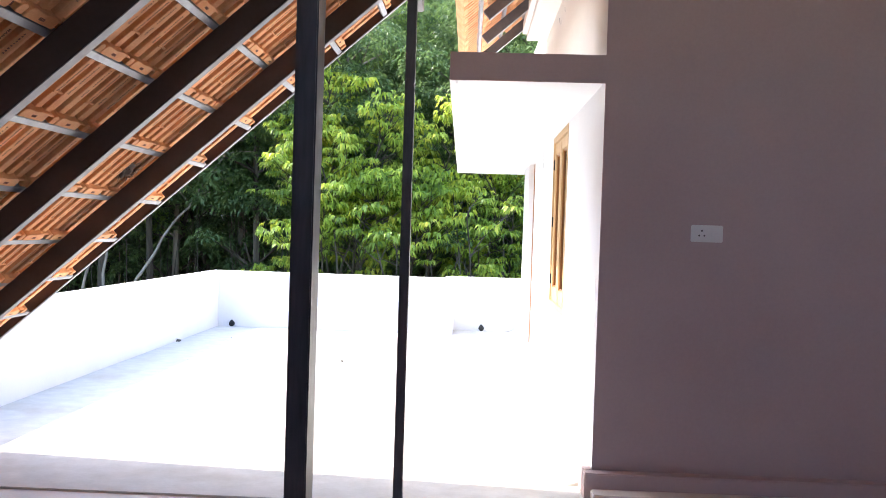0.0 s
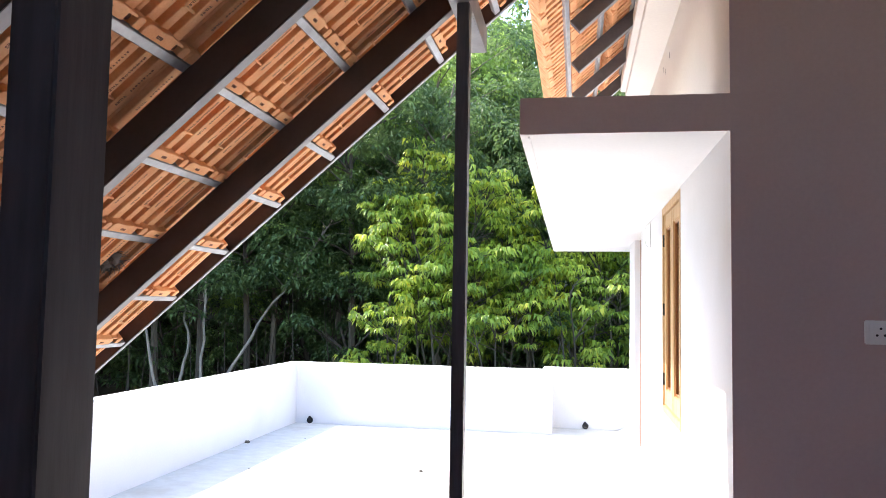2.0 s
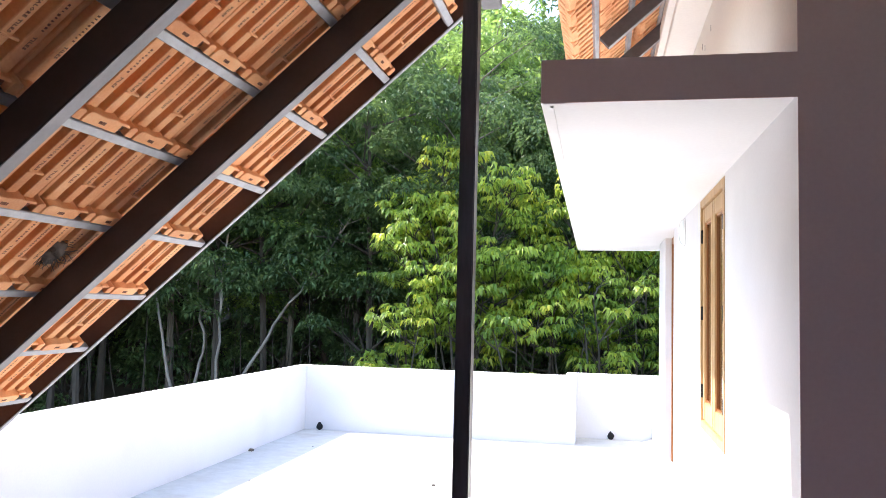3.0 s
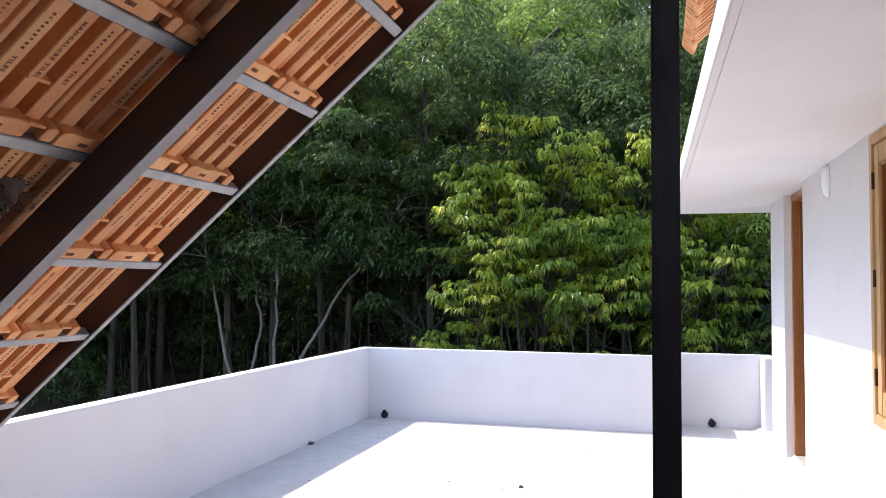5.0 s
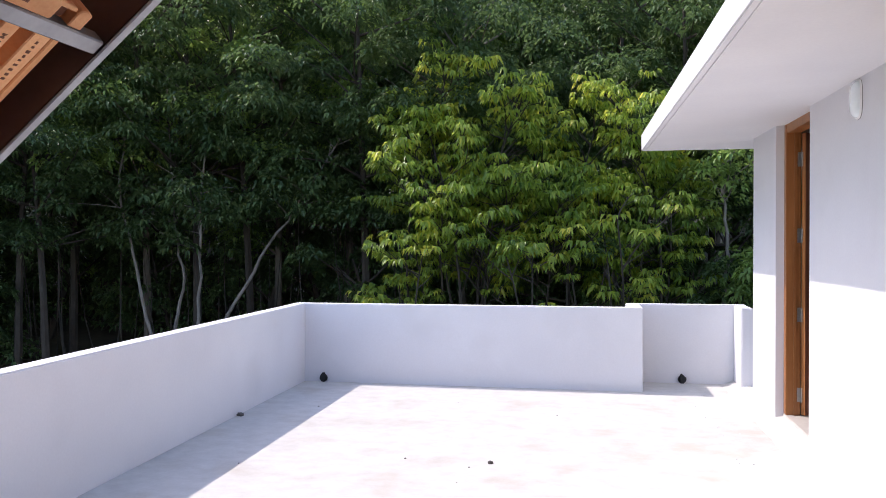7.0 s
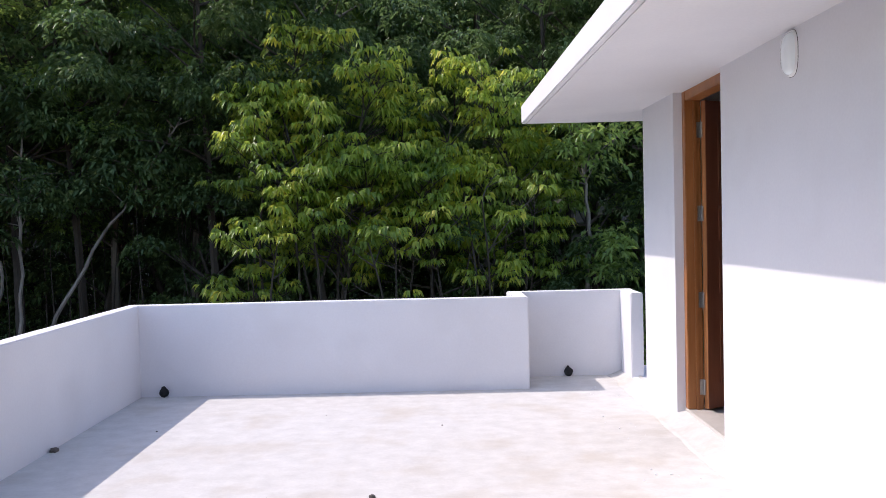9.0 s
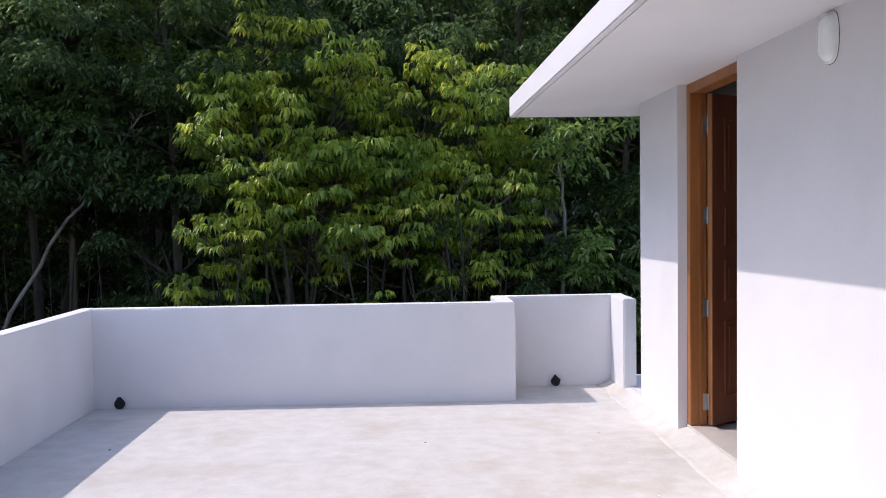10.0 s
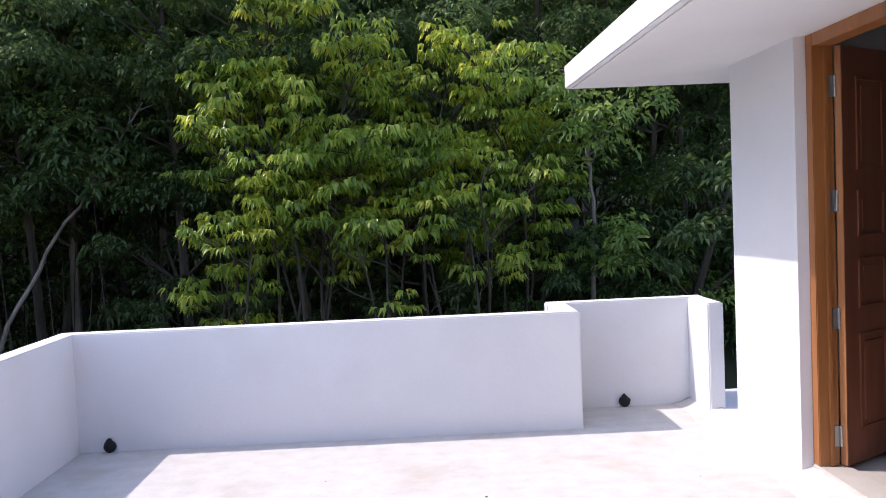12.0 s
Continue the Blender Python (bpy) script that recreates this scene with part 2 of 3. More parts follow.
structure("wall_bay", boxes((WALL_X + T, DARK_Y, 0, 5.2, DARK_Y + T, 4.4), (WALL_X - 0.003, DARK_Y - 0.004, 0.0, WALL_X + T, DARK_Y, 3.4)), INNERSHADE, "plain wall under the tiled roof, its shade put into the paint colour", "wall")
structure("wall_far", boxes((WALL_X + T, CORNER_Y - T, 0, 5.2, CORNER_Y, 3.36)), WHITE, "white end wall of the house", "wall")
structure("wall_east", boxes((5.2, -3.0, 0, 5.4, CORNER_Y, 3.3)), INNERSHADE, "plain painted wall at the back of the house", "wall")
# unseen, added behind the camera: its height sets the light entering from behind
structure("wall_back", boxes((-3.2, -3.2, 0, 5.4, -3.0, 2.45)), INNERSHADE, "unseen plain wall added under the open gable at the back, limiting its light", "wall")
structure("ceiling", boxes((WALL_X + T, DARK_Y + T, 2.5, 5.2, CORNER_Y - T, 2.6)), WHITE, "white ceiling of the room", "ceiling")

slab = bmesh.new()
prism(slab, [(0.095, DARK_Y - 0.004), (WALL_X - 0.004, DARK_Y - 0.004), (WALL_X - 0.004, DARK_Y + 0.01), (WALL_X + T, DARK_Y + 0.01), (WALL_X + T, CORNER_Y), (WALL_X + 0.3, CORNER_Y), (WALL_X + 0.3, 11.09), (0.04, 11.09)], SOFFIT, 2.235)
for v in slab.verts:
    if v.co.z < 2.2 and v.co.x > 0.5 and v.co.y < 11.0:
        v.co.z = SOFFIT_IN if v.co.y > 8 else 2.105
structure("sunshade", finish(slab, 0.006), SLAB, "white painted concrete sunshade slab over window and door", "sunshade")
# thin dark sheet: the shade on the white slab's end, painted as colour
structure("sunshade_end", boxes((0.097, DARK_Y - 0.008, SOFFIT + 0.002, WALL_X - 0.004, DARK_Y - 0.0045, 2.234)), INNERSHADE, "thin sheet in shade colour over the end of the white sunshade slab", "sunshade")
structure("trim_1", boxes((0.66, DARK_Y + 0.01, 3.2, WALL_X, 8.2, 3.3), (0.70, DARK_Y + 0.01, 3.14, WALL_X, 8.2, 3.2), soft=0.005), CREAM, "cream plastered cornice under the eave", "cornice")
drip = bmesh.new()
prism(drip, [(0.125, DARK_Y + 0.03), (0.135, DARK_Y + 0.03), (0.085, 11.05), (0.075, 11.05)], SOFFIT - 0.006, SOFFIT)
structure("trim_2", finish(drip), SLAB, "thin drip edge under the sunshade slab", "trim")

# ---- parapets ----
structure("wall_left", boxes((PAR_X - 0.12, -3.0, -3.2, PAR_X, 11.05, PAR_H), soft=0.008), WHITE, "white plastered low parapet wall of the terrace", "parapet")
par = bmesh.new()
prism(par, [(PAR_X - 0.1, 10.935), (0.042, 10.885), (0.042, 11.37), (-0.075, 11.37), (-0.075, 11.005), (PAR_X - 0.1, 11.05)], -3.2, PAR_H + 0.002)
structure("wall_end", finish(par, 0.008), WHITE, "white plastered low parapet across the terrace end", "parapet")
structure("wall_recess", boxes((-0.078, 11.375, -3.2, 0.985, 11.49, PAR_H - 0.003), soft=0.008), WHITE, "white plastered back of the parapet recess", "parapet")
structure("wall_return", boxes((0.87, 11.0, -3.2, 0.97, 11.376, PAR_H), soft=0.008), WHITE, "short white parapet return beside the house corner", "parapet")
structure("pavement", boxes((0.88, 10.4, -0.25, 1.6, 11.5, 0.05)), SLAB, "white ledge beyond the gap in the parapet", "ledge")

# ---- ground ----
def ground_z(x, y):
    """Height of the ground: level round the house, a wooded slope behind it."""
    rise = max(0.0, y - 15.0) * 0.16 + max(0.0, -x - 12.0) * 0.1
    return -3.2 + min(rise, 14.0) + 0.25 * noise.noise(Vector((x * 0.12, y * 0.12, 0.0)))


gm = bmesh.new()
cells = [-400, -200, -120, -80, -60, -48, -40, -34, -28, -24, -20, -16, -12, -8, -4, 0, 4, 8, 12, 16, 20, 24, 28, 34, 40, 48, 60, 80, 120, 200, 400]
grid = [[gm.verts.new((x, y, ground_z(x, y))) for y in cells] for x in cells]
for a in range(len(cells) - 1):
    for b in range(len(cells) - 1):
        gm.faces.new((grid[a][b], grid[a + 1][b], grid[a + 1][b + 1], grid[a][b + 1]))
structure("ground", finish(gm), SOIL, "dark leaf-littered ground of the wooded slope", "ground")
structure("house_base", boxes((-3.1, -3.2, -3.4, 5.4, 11.0, -0.26)), WHITE, "white lower storey of the house", "wall")

# ---- roof ----
roof_sheet = bmesh.new()
V_LOW, V_TOP = slope_v(-2.96), slope_v(2.2)
box(roof_sheet, -3.0, V_LOW, 0.094, VERGE - 0.01, V_TOP, 0.108, ROOF)
box(roof_sheet, VERGE - 0.01, slope_v(0.15), 0.094, 8.2, V_TOP, 0.108, ROOF)
roof = structure("roof", finish(roof_sheet), CLAY, "steep roof of orange clay tiles on dark steel rafters", "roof")
other = Matrix(((0, -CA, SA, 4.4), (1, 0, 0, 0), (0, SA, CA, 2.76), (0, 0, 0, 1)))
back_sheet = bmesh.new()
box(back_sheet, -3.0, slope_v(-1.3), 0.05, 8.2, slope_v(2.2), 0.09, other)
structure("roof_back", finish(back_sheet), CLAY, "far slope of the clay tile roof", "roof")


def roof_part(name, rows, mat, label=""):
    bm = bmesh.new()
    for r in rows:
        box(bm, *r, ROOF)
    return part(name, finish(bm, 0.003, 1), mat, roof, label)


for y in RAFTERS:
    low, high = slope_v(-2.9), slope_v(2.15)
    roof_part("rafter", [(y, low, -0.095, y + 0.05, high, -0.001)], STEEL, "dark painted steel rafter")
    roof_part("rafter_underside", [(y + 0.003, low, -0.098, y + 0.047, high, -0.0955)], STEELTIP, "grey unpainted underside of the rafter")
for y in (5.92, 6.68, 7.44, 8.15):
    roof_part("rafter", [(y, slope_v(0.272), -0.08, y + 0.05, slope_v(0.70), -0.001)], EAVESTEEL, "dark grey steel rafter of the overhanging eave")
    roof_part("rafter_underside", [(y + 0.003, slope_v(0.272), -0.083, y + 0.047, slope_v(0.70), -0.0805)], GALV)
PURLINS = [-0.793 + 0.2486 * k for k in range(-9, 12)]
for x in PURLINS:
    v = slope_v(x)
    if x > -2.92:
        roof_part("purlin", [(-3.0, v, 0.0, VERGE - 0.012, v + 0.03, 0.03)], GALV, "galvanised steel purlin")
for x in (0.25, 0.45, 0.66):
    v = slope_v(x)
    roof_part("purlin", [(VERGE + 0.01, v, 0.0, 8.2, v + 0.03, 0.03)], GALV, "galvanised steel purlin")
roof_part("verge_board", [(VERGE - 0.008, V_LOW, 0.0, VERGE + 0.008, slope_v(0.15), 0.115)], VERGESTEEL, "dark steel board along the roof's open edge")
roof_part("verge_edge", [(VERGE - 0.012, V_LOW, -0.006, VERGE + 0.012, slope_v(0.15), -0.0005)], GALV, "pale metal edge strip")


def lettering(words, size):
    """Flat letters of the built-in font as triangles in x and y, from the origin to the right."""
    cu = bpy.data.curves.new("letters", "FONT")
    cu.body, cu.size, cu.resolution_u, cu.space_character = words, size, 1, 1.3
    cu.offset = size * 0.05
    ob = bpy.data.objects.new("letters", cu)
    me = ob.to_mesh()
    pts, polys = [v.co.copy() for v in me.vertices], [tuple(p.vertices) for p in me.polygons]
    ob.to_mesh_clear()
    bpy.data.objects.remove(ob)
    return pts, polys


def stamp_words(bm, words, u, v, w, size):
    """Letters that run down the slope on the tile's underside; returns where they end."""
    pts, polys = lettering(words, size)
    vs = [bm.verts.new((u + p.y, v - p.x, w)) for p in pts]
    for p in polys:
        bm.faces.new([vs[k] for k in p]).material_index = 1
    return v - max(p.x for p in pts)


def stamp_bars(bm, n, u, v, w, rng):
    """A name that stays unread: plain bars of its size."""
    for k in range(n):
        box(bm, u + rng.uniform(0.0, 0.003), v - rng.uniform(0.003, 0.006), w - 0.0008, u + rng.uniform(0.007, 0.0095), v, w + 0.001, slot=1)
        v -= 0.0104
    return v


def tile_mesh(marks):
    """The underside of one interlocking roof tile: channels, lugs over the purlin, stamped marks coloured dark for the
    shade in them.
    """
    bm = bmesh.new()
    m = Matrix(((1, 0, 0, 0), (0, 0, 1, 0), (0, 1, 0, 0), (0, 0, 0, 1)))   # outline in u and w, extruded along v
    outline = [(0.001, 0.060), (0.010, 0.024), (0.050, 0.024), (0.054, 0.080), (0.077, 0.080), (0.081, 0.022), (0.115, 0.022), (0.119, 0.074),
               (0.140, 0.074), (0.145, 0.020), (0.185, 0.020), (0.189, 0.080), (0.208, 0.080), (0.212, 0.036), (0.229, 0.036), (0.229, 0.09), (0.001, 0.09)]
    prism(bm, outline, 0.032, 0.328, m)
    prism(bm, [(0.081, 0.15), (0.139, 0.15), (0.139, 0.158), (0.081, 0.158)], 0.019, 0.047)
    finish(bm, 0.0022, 1)
    lug = bmesh.new()
    prism(lug, [(0.001, 0.034), (0.146, 0.034), (0.150, 0.038), (0.150, 0.064), (0.140, 0.072), (0.112, 0.075), (0.070, 0.070), (0.022, 0.074), (0.006, 0.069), (0.001, 0.058)], -0.004, 0.037)
    prism(lug, [(0.196, 0.034), (0.229, 0.034), (0.229, 0.066), (0.214, 0.072), (0.200, 0.068), (0.196, 0.062)], 0.0, 0.037)
    prism(lug, [(0.148, 0.034), (0.198, 0.034), (0.198, 0.062), (0.148, 0.066)], 0.019, 0.036)
    prism(lug, [(0.150, 0.059), (0.196, 0.059), (0.196, 0.067), (0.150, 0.070)], 0.004, 0.036)
    finish(lug, 0.0022, 1)
    # dark plate on the pocket floor, painting the shade in it
    prism(lug, [(0.154, 0.038), (0.160, 0.035), (0.186, 0.035), (0.193, 0.040), (0.193, 0.051), (0.186, 0.057), (0.160, 0.057), (0.153, 0.051)], 0.0175, 0.0192, slot=1)
    scrap = bpy.data.meshes.new("lug")
    lug.to_mesh(scrap)
    lug.free()
    bm.from_mesh(scrap)
    bpy.data.meshes.remove(scrap)
    if marks:
        rng = random.Random(marks)
        v = stamp_words(bm, "MANGALORE TILES", 0.0935, 0.312 - rng.uniform(0.0, 0.02), 0.0212, 0.0135)
        for u, w in ((0.026, 0.024), (0.159, 0.020)):
            v = stamp_bars(bm, 9, u, 0.312 - rng.uniform(0.0, 0.03), w, rng)
            stamp_words(bm, "TILES", u, v - 0.012, w - 0.0008, 0.0135)
        for k in range(4):
            box(bm, 0.062 + k * 0.007, 0.046, -0.0048, 0.062 + k * 0.007 + 0.005, 0.056, -0.0030, slot=1)
    return mesh_of("tile", bm, CLAY, CLAYSHADE)


TILE_W = 0.23
tiles_stamped = [tile_mesh(s) for s in (3, 4, 5)]
rng = random.Random(11)
plain = tile_mesh(0)
plain_rows = []
for k, x in enumerate(PURLINS):
    v = slope_v(x)
    if x < -2.92:
        continue
    y = VERGE - 0.045 - TILE_W - (0.04 if k % 2 else 0.0)
    while y > -2.9:
        if y > 1.75 and x < 0.35:
            ob = new("tile", rng.choice(tiles_stamped))
            ob.parent = roof
            wob = pose(0, 0, rng.uniform(-0.001, 0.0015), rng.uniform(-0.3, 0.3), rng.uniform(-0.3, 0.3), rng.uniform(-0.25, 0.25))
            ob.matrix_basis = ROOF @ Matrix.Translation((y, v, 0)) @ wob
        else:
            plain_rows.append((y, v))
        y -= TILE_W
for k, x in enumerate((0.0, 0.25, 0.4986, 0.7472)):
    for j in range(14):
        plain_rows.append((VERGE + 0.03 + TILE_W * (j + (0.5 if k % 2 else 0.0)), slope_v(x) + (0.14 if k == 0 else 0.0)))
base = np.array([v.co[:] for v in plain.vertices])
faces = [tuple(p.vertices) for p in plain.polygons]
verts_all, faces_all = [], []
R3 = np.array([[c for c in row[:3]] for row in ROOF][:3])
O3 = np.array([ROOF[i][3] for i in range(3)])
for i, (y, v) in enumerate(plain_rows):
    pts = (base + np.array((y, v, rng.uniform(-0.001, 0.002)))) @ R3.T + O3
    verts_all.append(pts)
    off = i * len(base)
    faces_all += [tuple(q + off for q in f) for f in faces]
me = bpy.data.meshes.new("tiles")
me.from_pydata(np.concatenate(verts_all).tolist(), [], faces_all)
me.materials.append(CLAY)
ob = new("tiles", me)
ob.parent = roof
tagged(ob, "more orange clay tiles of the same roof", kind="stuff")


# ---- columns and beam ----
def column(x, y, w, d, top):
    t = thing("steel_column", "dark brown painted square steel column carrying the roof", "column", "columns under the roof", pose(x, y, 0))
    part("post", boxes((-w / 2, -d / 2, 0.006, w / 2, d / 2, top), soft=0.003), COLSTEEL, t)
    part("base_plate", boxes((-0.06, -0.06, 0.0, 0.06, 0.06, 0.008), soft=0.002), COLSTEEL, t)


column(-0.106, 2.144, 0.0435, 0.076, 2.47)
column(-0.0735, 4.265, 0.0435, 0.06, 2.47)
tagged(new("roof_beam", mesh_of("roof_beam", boxes((-0.125, -2.9, 2.47, -0.055, 4.80, 2.575), soft=0.004), STEELTIP)), "grey steel beam lying on the columns under the rafters", "beam")


# ---- window ----
def window(y0, y1, z0, z1):
    """A wooden window of two glazed casements, closed, in the house wall."""
    w = tagged(new("window_1"), "closed pale wooden window with two tall glazed casements", "window", kind="structure")
    w.matrix_world = pose(WALL_X, (y0 + y1) / 2, z0)
    half, tall, f = (y1 - y0) / 2, z1 - z0, 0.05
    for name, b in (("jamb", (-0.004, -half, 0, 0.08, -half + f, tall)), ("jamb", (-0.004, half - f, 0, 0.08, half, tall)),
                    ("head", (-0.0035, -half + f, tall - f, 0.08, half - f, tall)), ("sill", (-0.0035, -half + f, 0, 0.08, half - f, f))):
        part(name, boxes(b, soft=0.003), PALEWOOD, w)
    part("hood_board", boxes((0.06, -half + f, f, 0.09, half - f, f + 0.004)), PALEWOOD, w)
    for side in (-1, 1):
        a, b = sorted((side * 0.004, side * (half - f - 0.003)))
        st = 0.075
        fr = part("casement", boxes((0.006, a, f + 0.004, 0.046, a + st, tall - f - 0.004), (0.006, b - st, f + 0.004, 0.046, b, tall - f - 0.004),
                                    (0.007, a + st, f + 0.004, 0.045, b - st, f + 0.11), (0.007, a + st, tall - f - 0.095, 0.045, b - st, tall - f - 0.004), soft=0.004), PALEWOOD, w)
        part("bead", boxes((0.016, a + st, f + 0.11, 0.036, a + st + 0.012, tall - f - 0.095), (0.016, b - st - 0.012, f + 0.11, 0.036, b - st, tall - f - 0.095),
                           (0.0165, a + st + 0.012, f + 0.11, 0.0355, b - st - 0.012, f + 0.122), (0.0165, a + st + 0.012, tall - f - 0.107, 0.0355, b - st - 0.012, tall - f - 0.095)), TEAK, fr)
        pane = part("pane", boxes((0.024, a + st + 0.006, f + 0.116, 0.029, b - st - 0.006, tall - f - 0.101)), GLASS, fr, "clear glass pane reflecting the trees")
        for zz in (0.22, tall / 2, tall - 0.22):
            part("hinge", boxes((-0.004, side * (half - f) - 0.012, zz - 0.04, 0.007, side * (half - f) + 0.012, zz + 0.04), soft=0.002), BLACK, fr, "dark metal hinge")


window(*WIN)


# ---- door ----
def door(y0, y1, top):
    d = tagged(new("door_1"), "open panelled brown wooden door in an orange wooden frame", "door", kind="structure")
    d.matrix_world = pose(WALL_X, 0, 0)
    fx0, fx1, f = 0.055, 0.155, 0.062
    for name, b in (("jamb", (fx0, y0, 0.075, fx1, y0 + f, top)), ("jamb", (fx0, y1 - f, 0.075, fx1, y1, top)), ("head", (fx0 + 0.001, y0 + f, top - f, fx1, y1 - f, top))):
        part(name, boxes(b, soft=0.004), TEAK, d)
    part("stop", boxes((fx1 - 0.05, y1 - f - 0.012, 0.075, fx1 - 0.032, y1 - f, top - f), (fx1 - 0.05, y0 + f, 0.075, fx1 - 0.032, y0 + f + 0.012, top - f), soft=0.002), TEAK, d)
    part("threshold", boxes((0.050, y0, -0.01, T, y1, 0.075), soft=0.005), MARBLE, d, "grey stone threshold")
    width, tall = 0.74, top - f - 0.085
    bm = boxes((0, -0.034, 0, width, 0, tall), soft=0.002)
    for z0, z1 in ((0.16, 0.62), (0.74, 0.98), (1.08, 1.30), (1.40, tall - 0.14)):
        for x0, x1 in ((0.11, width / 2 - 0.03), (width / 2 + 0.03, width - 0.11)):
            for r in ((x0, z0, x1, z0 + 0.012), (x0, z1 - 0.012, x1, z1), (x0, z0, x0 + 0.012, z1), (x1 - 0.012, z0, x1, z1)):
                box(bm, r[0], -0.042, r[1], r[2], -0.03, r[3])
            box(bm, x0 + 0.04, -0.040, z0 + 0.04, x1 - 0.04, -0.03, z1 - 0.04)
    leaf = part("leaf", bm, DOORWOOD, d, "dark brown panelled door leaf", pose(fx1 + 0.004, y1 - f - 0.004, 0.081, 0, 0, 31))
    # light on the hinge-side edge, put in as a sheet of paler wood
    part("leaf_edge", boxes((-0.003, -0.033, 0.002, -0.0005, -0.001, tall - 0.002)), TEAK, leaf, "thin paler orange sheet painting the light on the leaf's edge")
    for zz in (0.22, 0.783, 1.338, 1.871):
        plates = boxes((fx1 - 0.026, y1 - f - 0.0035, zz - 0.05, fx1 + 0.002, y1 - f - 0.0005, zz + 0.05), soft=0.001)
        hinge = part("hinge", plates, CHROME, d, "bright steel butt hinge")
        for k in range(5):
            knuckle = bmesh.new()
            bmesh.ops.create_cone(knuckle, cap_ends=True, segments=10, radius1=0.0065, radius2=0.0065, depth=0.0185, matrix=Matrix.Translation((fx1 + 0.004, y1 - f - 0.010, zz - 0.04 + 0.02 * k)))
            part("knuckle", knuckle, CHROME, hinge)


door(*DOOR)


for zz, yy in ((3.02, 7.05), (2.97, 6.92), (3.0, 6.66)):
    tagged(new("wall_slot", mesh_of("wall_slot", boxes((WALL_X - 0.002, yy, zz, WALL_X + 0.01, yy + 0.006, zz + 0.035)), BLACK)), "narrow dark slot in the cream upper wall", "slot", "wall slots")

# ---- small fixtures ----
def oval(bm, cx, ry, rz, x0, x1, inset, n=28, rings=5):
    """A cushion on the wall: an oval that bulges from x0 to x1."""
    rows = []
    for i in range(rings + 1):
        f = i / rings
        k = max(0.3, (1 - f ** 3) ** (1 / 3)) * (1 - inset * f)
        rows.append([bm.verts.new((x0 + (x1 - x0) * f, ry * k * math.copysign(abs(math.cos(a)) ** 0.75, math.cos(a)), rz * k * math.copysign(abs(math.sin(a)) ** 0.75, math.sin(a)))) for a in (6.28319 * j / n for j in range(n))])
    for a, b in zip(rows, rows[1:]):
        for j in range(n):
            bm.faces.new((a[j], a[(j + 1) % n], b[(j + 1) % n], b[j]))
    bm.faces.new(rows[0][::-1])
    bm.faces.new(rows[-1])
    for face in bm.faces:
        face.smooth = len(face.verts) == 4
    return finish(bm)


lamp = thing("wall_lamp", "white oval bulkhead lamp, unlit, on the white house wall", "lamp", at=pose(WALL_X, 8.085, 2.008))
part("base", oval(bmesh.new(), 0, 0.062, 0.100, 0.0, -0.018, 0.05), PLASTIC, lamp)
# dark ring at the wall: the base's rim shadow, put in as a shape
part("gasket", oval(bmesh.new(), 0, 0.0635, 0.1015, 0.0, -0.005, 0.02), EAVESTEEL, lamp, "thin dark ring standing for the shadow round the lamp base")
part("lens", oval(bmesh.new(), 0, 0.056, 0.093, -0.006, -0.040, 0.1), LENS, lamp, "frosted white glass lens")

sock = thing("wall_socket", "white plastic wall socket with switch on the shaded wall", "socket", at=pose(1.415, DARK_Y, 1.352))
part("plate", boxes((-0.08, -0.010, -0.043, 0.08, 0.0, 0.043), soft=0.004), PLASTIC, sock)
part("face", boxes((-0.066, -0.013, -0.032, 0.012, -0.009, 0.032), soft=0.002), PLASTIC, sock)
part("switch", boxes((0.02, -0.015, -0.03, 0.064, -0.009, 0.03), soft=0.003), PLASTIC, sock)
for hx, hz in ((-0.027, 0.014), (-0.04, -0.010), (-0.014, -0.010)):
    hole = bmesh.new()
    bmesh.ops.create_cone(hole, cap_ends=True, segments=12, radius1=0.0045, radius2=0.0045, depth=0.002, matrix=Matrix.Translation((hx, -0.0135, hz)) @ Matrix.Rotation(radians(90), 4, "X"))
    part("hole", hole, BLACK, sock, "dark socket hole")


def drain(x, y, z):
    """A pipe end that comes out of the parapet just above the deck."""
    t = thing("drain_pipe", "black plastic drain pipe end in the white parapet at floor level", "pipe", "drain pipes", pose(x, y, z))
    bm = bmesh.new()
    n = 20
    for r0, r1, a, b in ((0.035, 0.029, -0.022, 0.02),):
        ring = []
        for r, yy in ((r0, b), (r0, a), (r1, a), (r1, b)):
            ring.append([bm.verts.new((r * math.cos(6.28319 * k / n), yy, r * math.sin(6.28319 * k / n))) for k in range(n)])
        for p, q in zip(ring, ring[1:]):
            for k in range(n):
                bm.faces.new((p[k], p[(k + 1) % n], q[(k + 1) % n], q[k]))
    part("pipe", finish(bm), BLACK, t)
    plug = bmesh.new()
    bmesh.ops.create_icosphere(plug, subdivisions=3, radius=1.0)
    for p in plug.verts:
        k = 1 + 0.22 * noise.noise(p.co * 2.3 + Vector((x, y, 0))) + 0.12 * noise.noise(p.co * 6 + Vector((0, x, y)))
        nub = 0.016 * max(0.0, p.co.z - 0.75) / 0.25
        p.co = Vector((p.co.x * 0.036 * k, -0.016 + p.co.y * 0.016 * k, p.co.z * 0.037 * k + nub))
    for face in plug.faces:
        face.smooth = True
    part("wad", plug, BLACK, t, "crumpled black plastic stuffed into the pipe")


drain(-2.83, 10.928, 0.036)
drain(0.42, 11.372, 0.036)


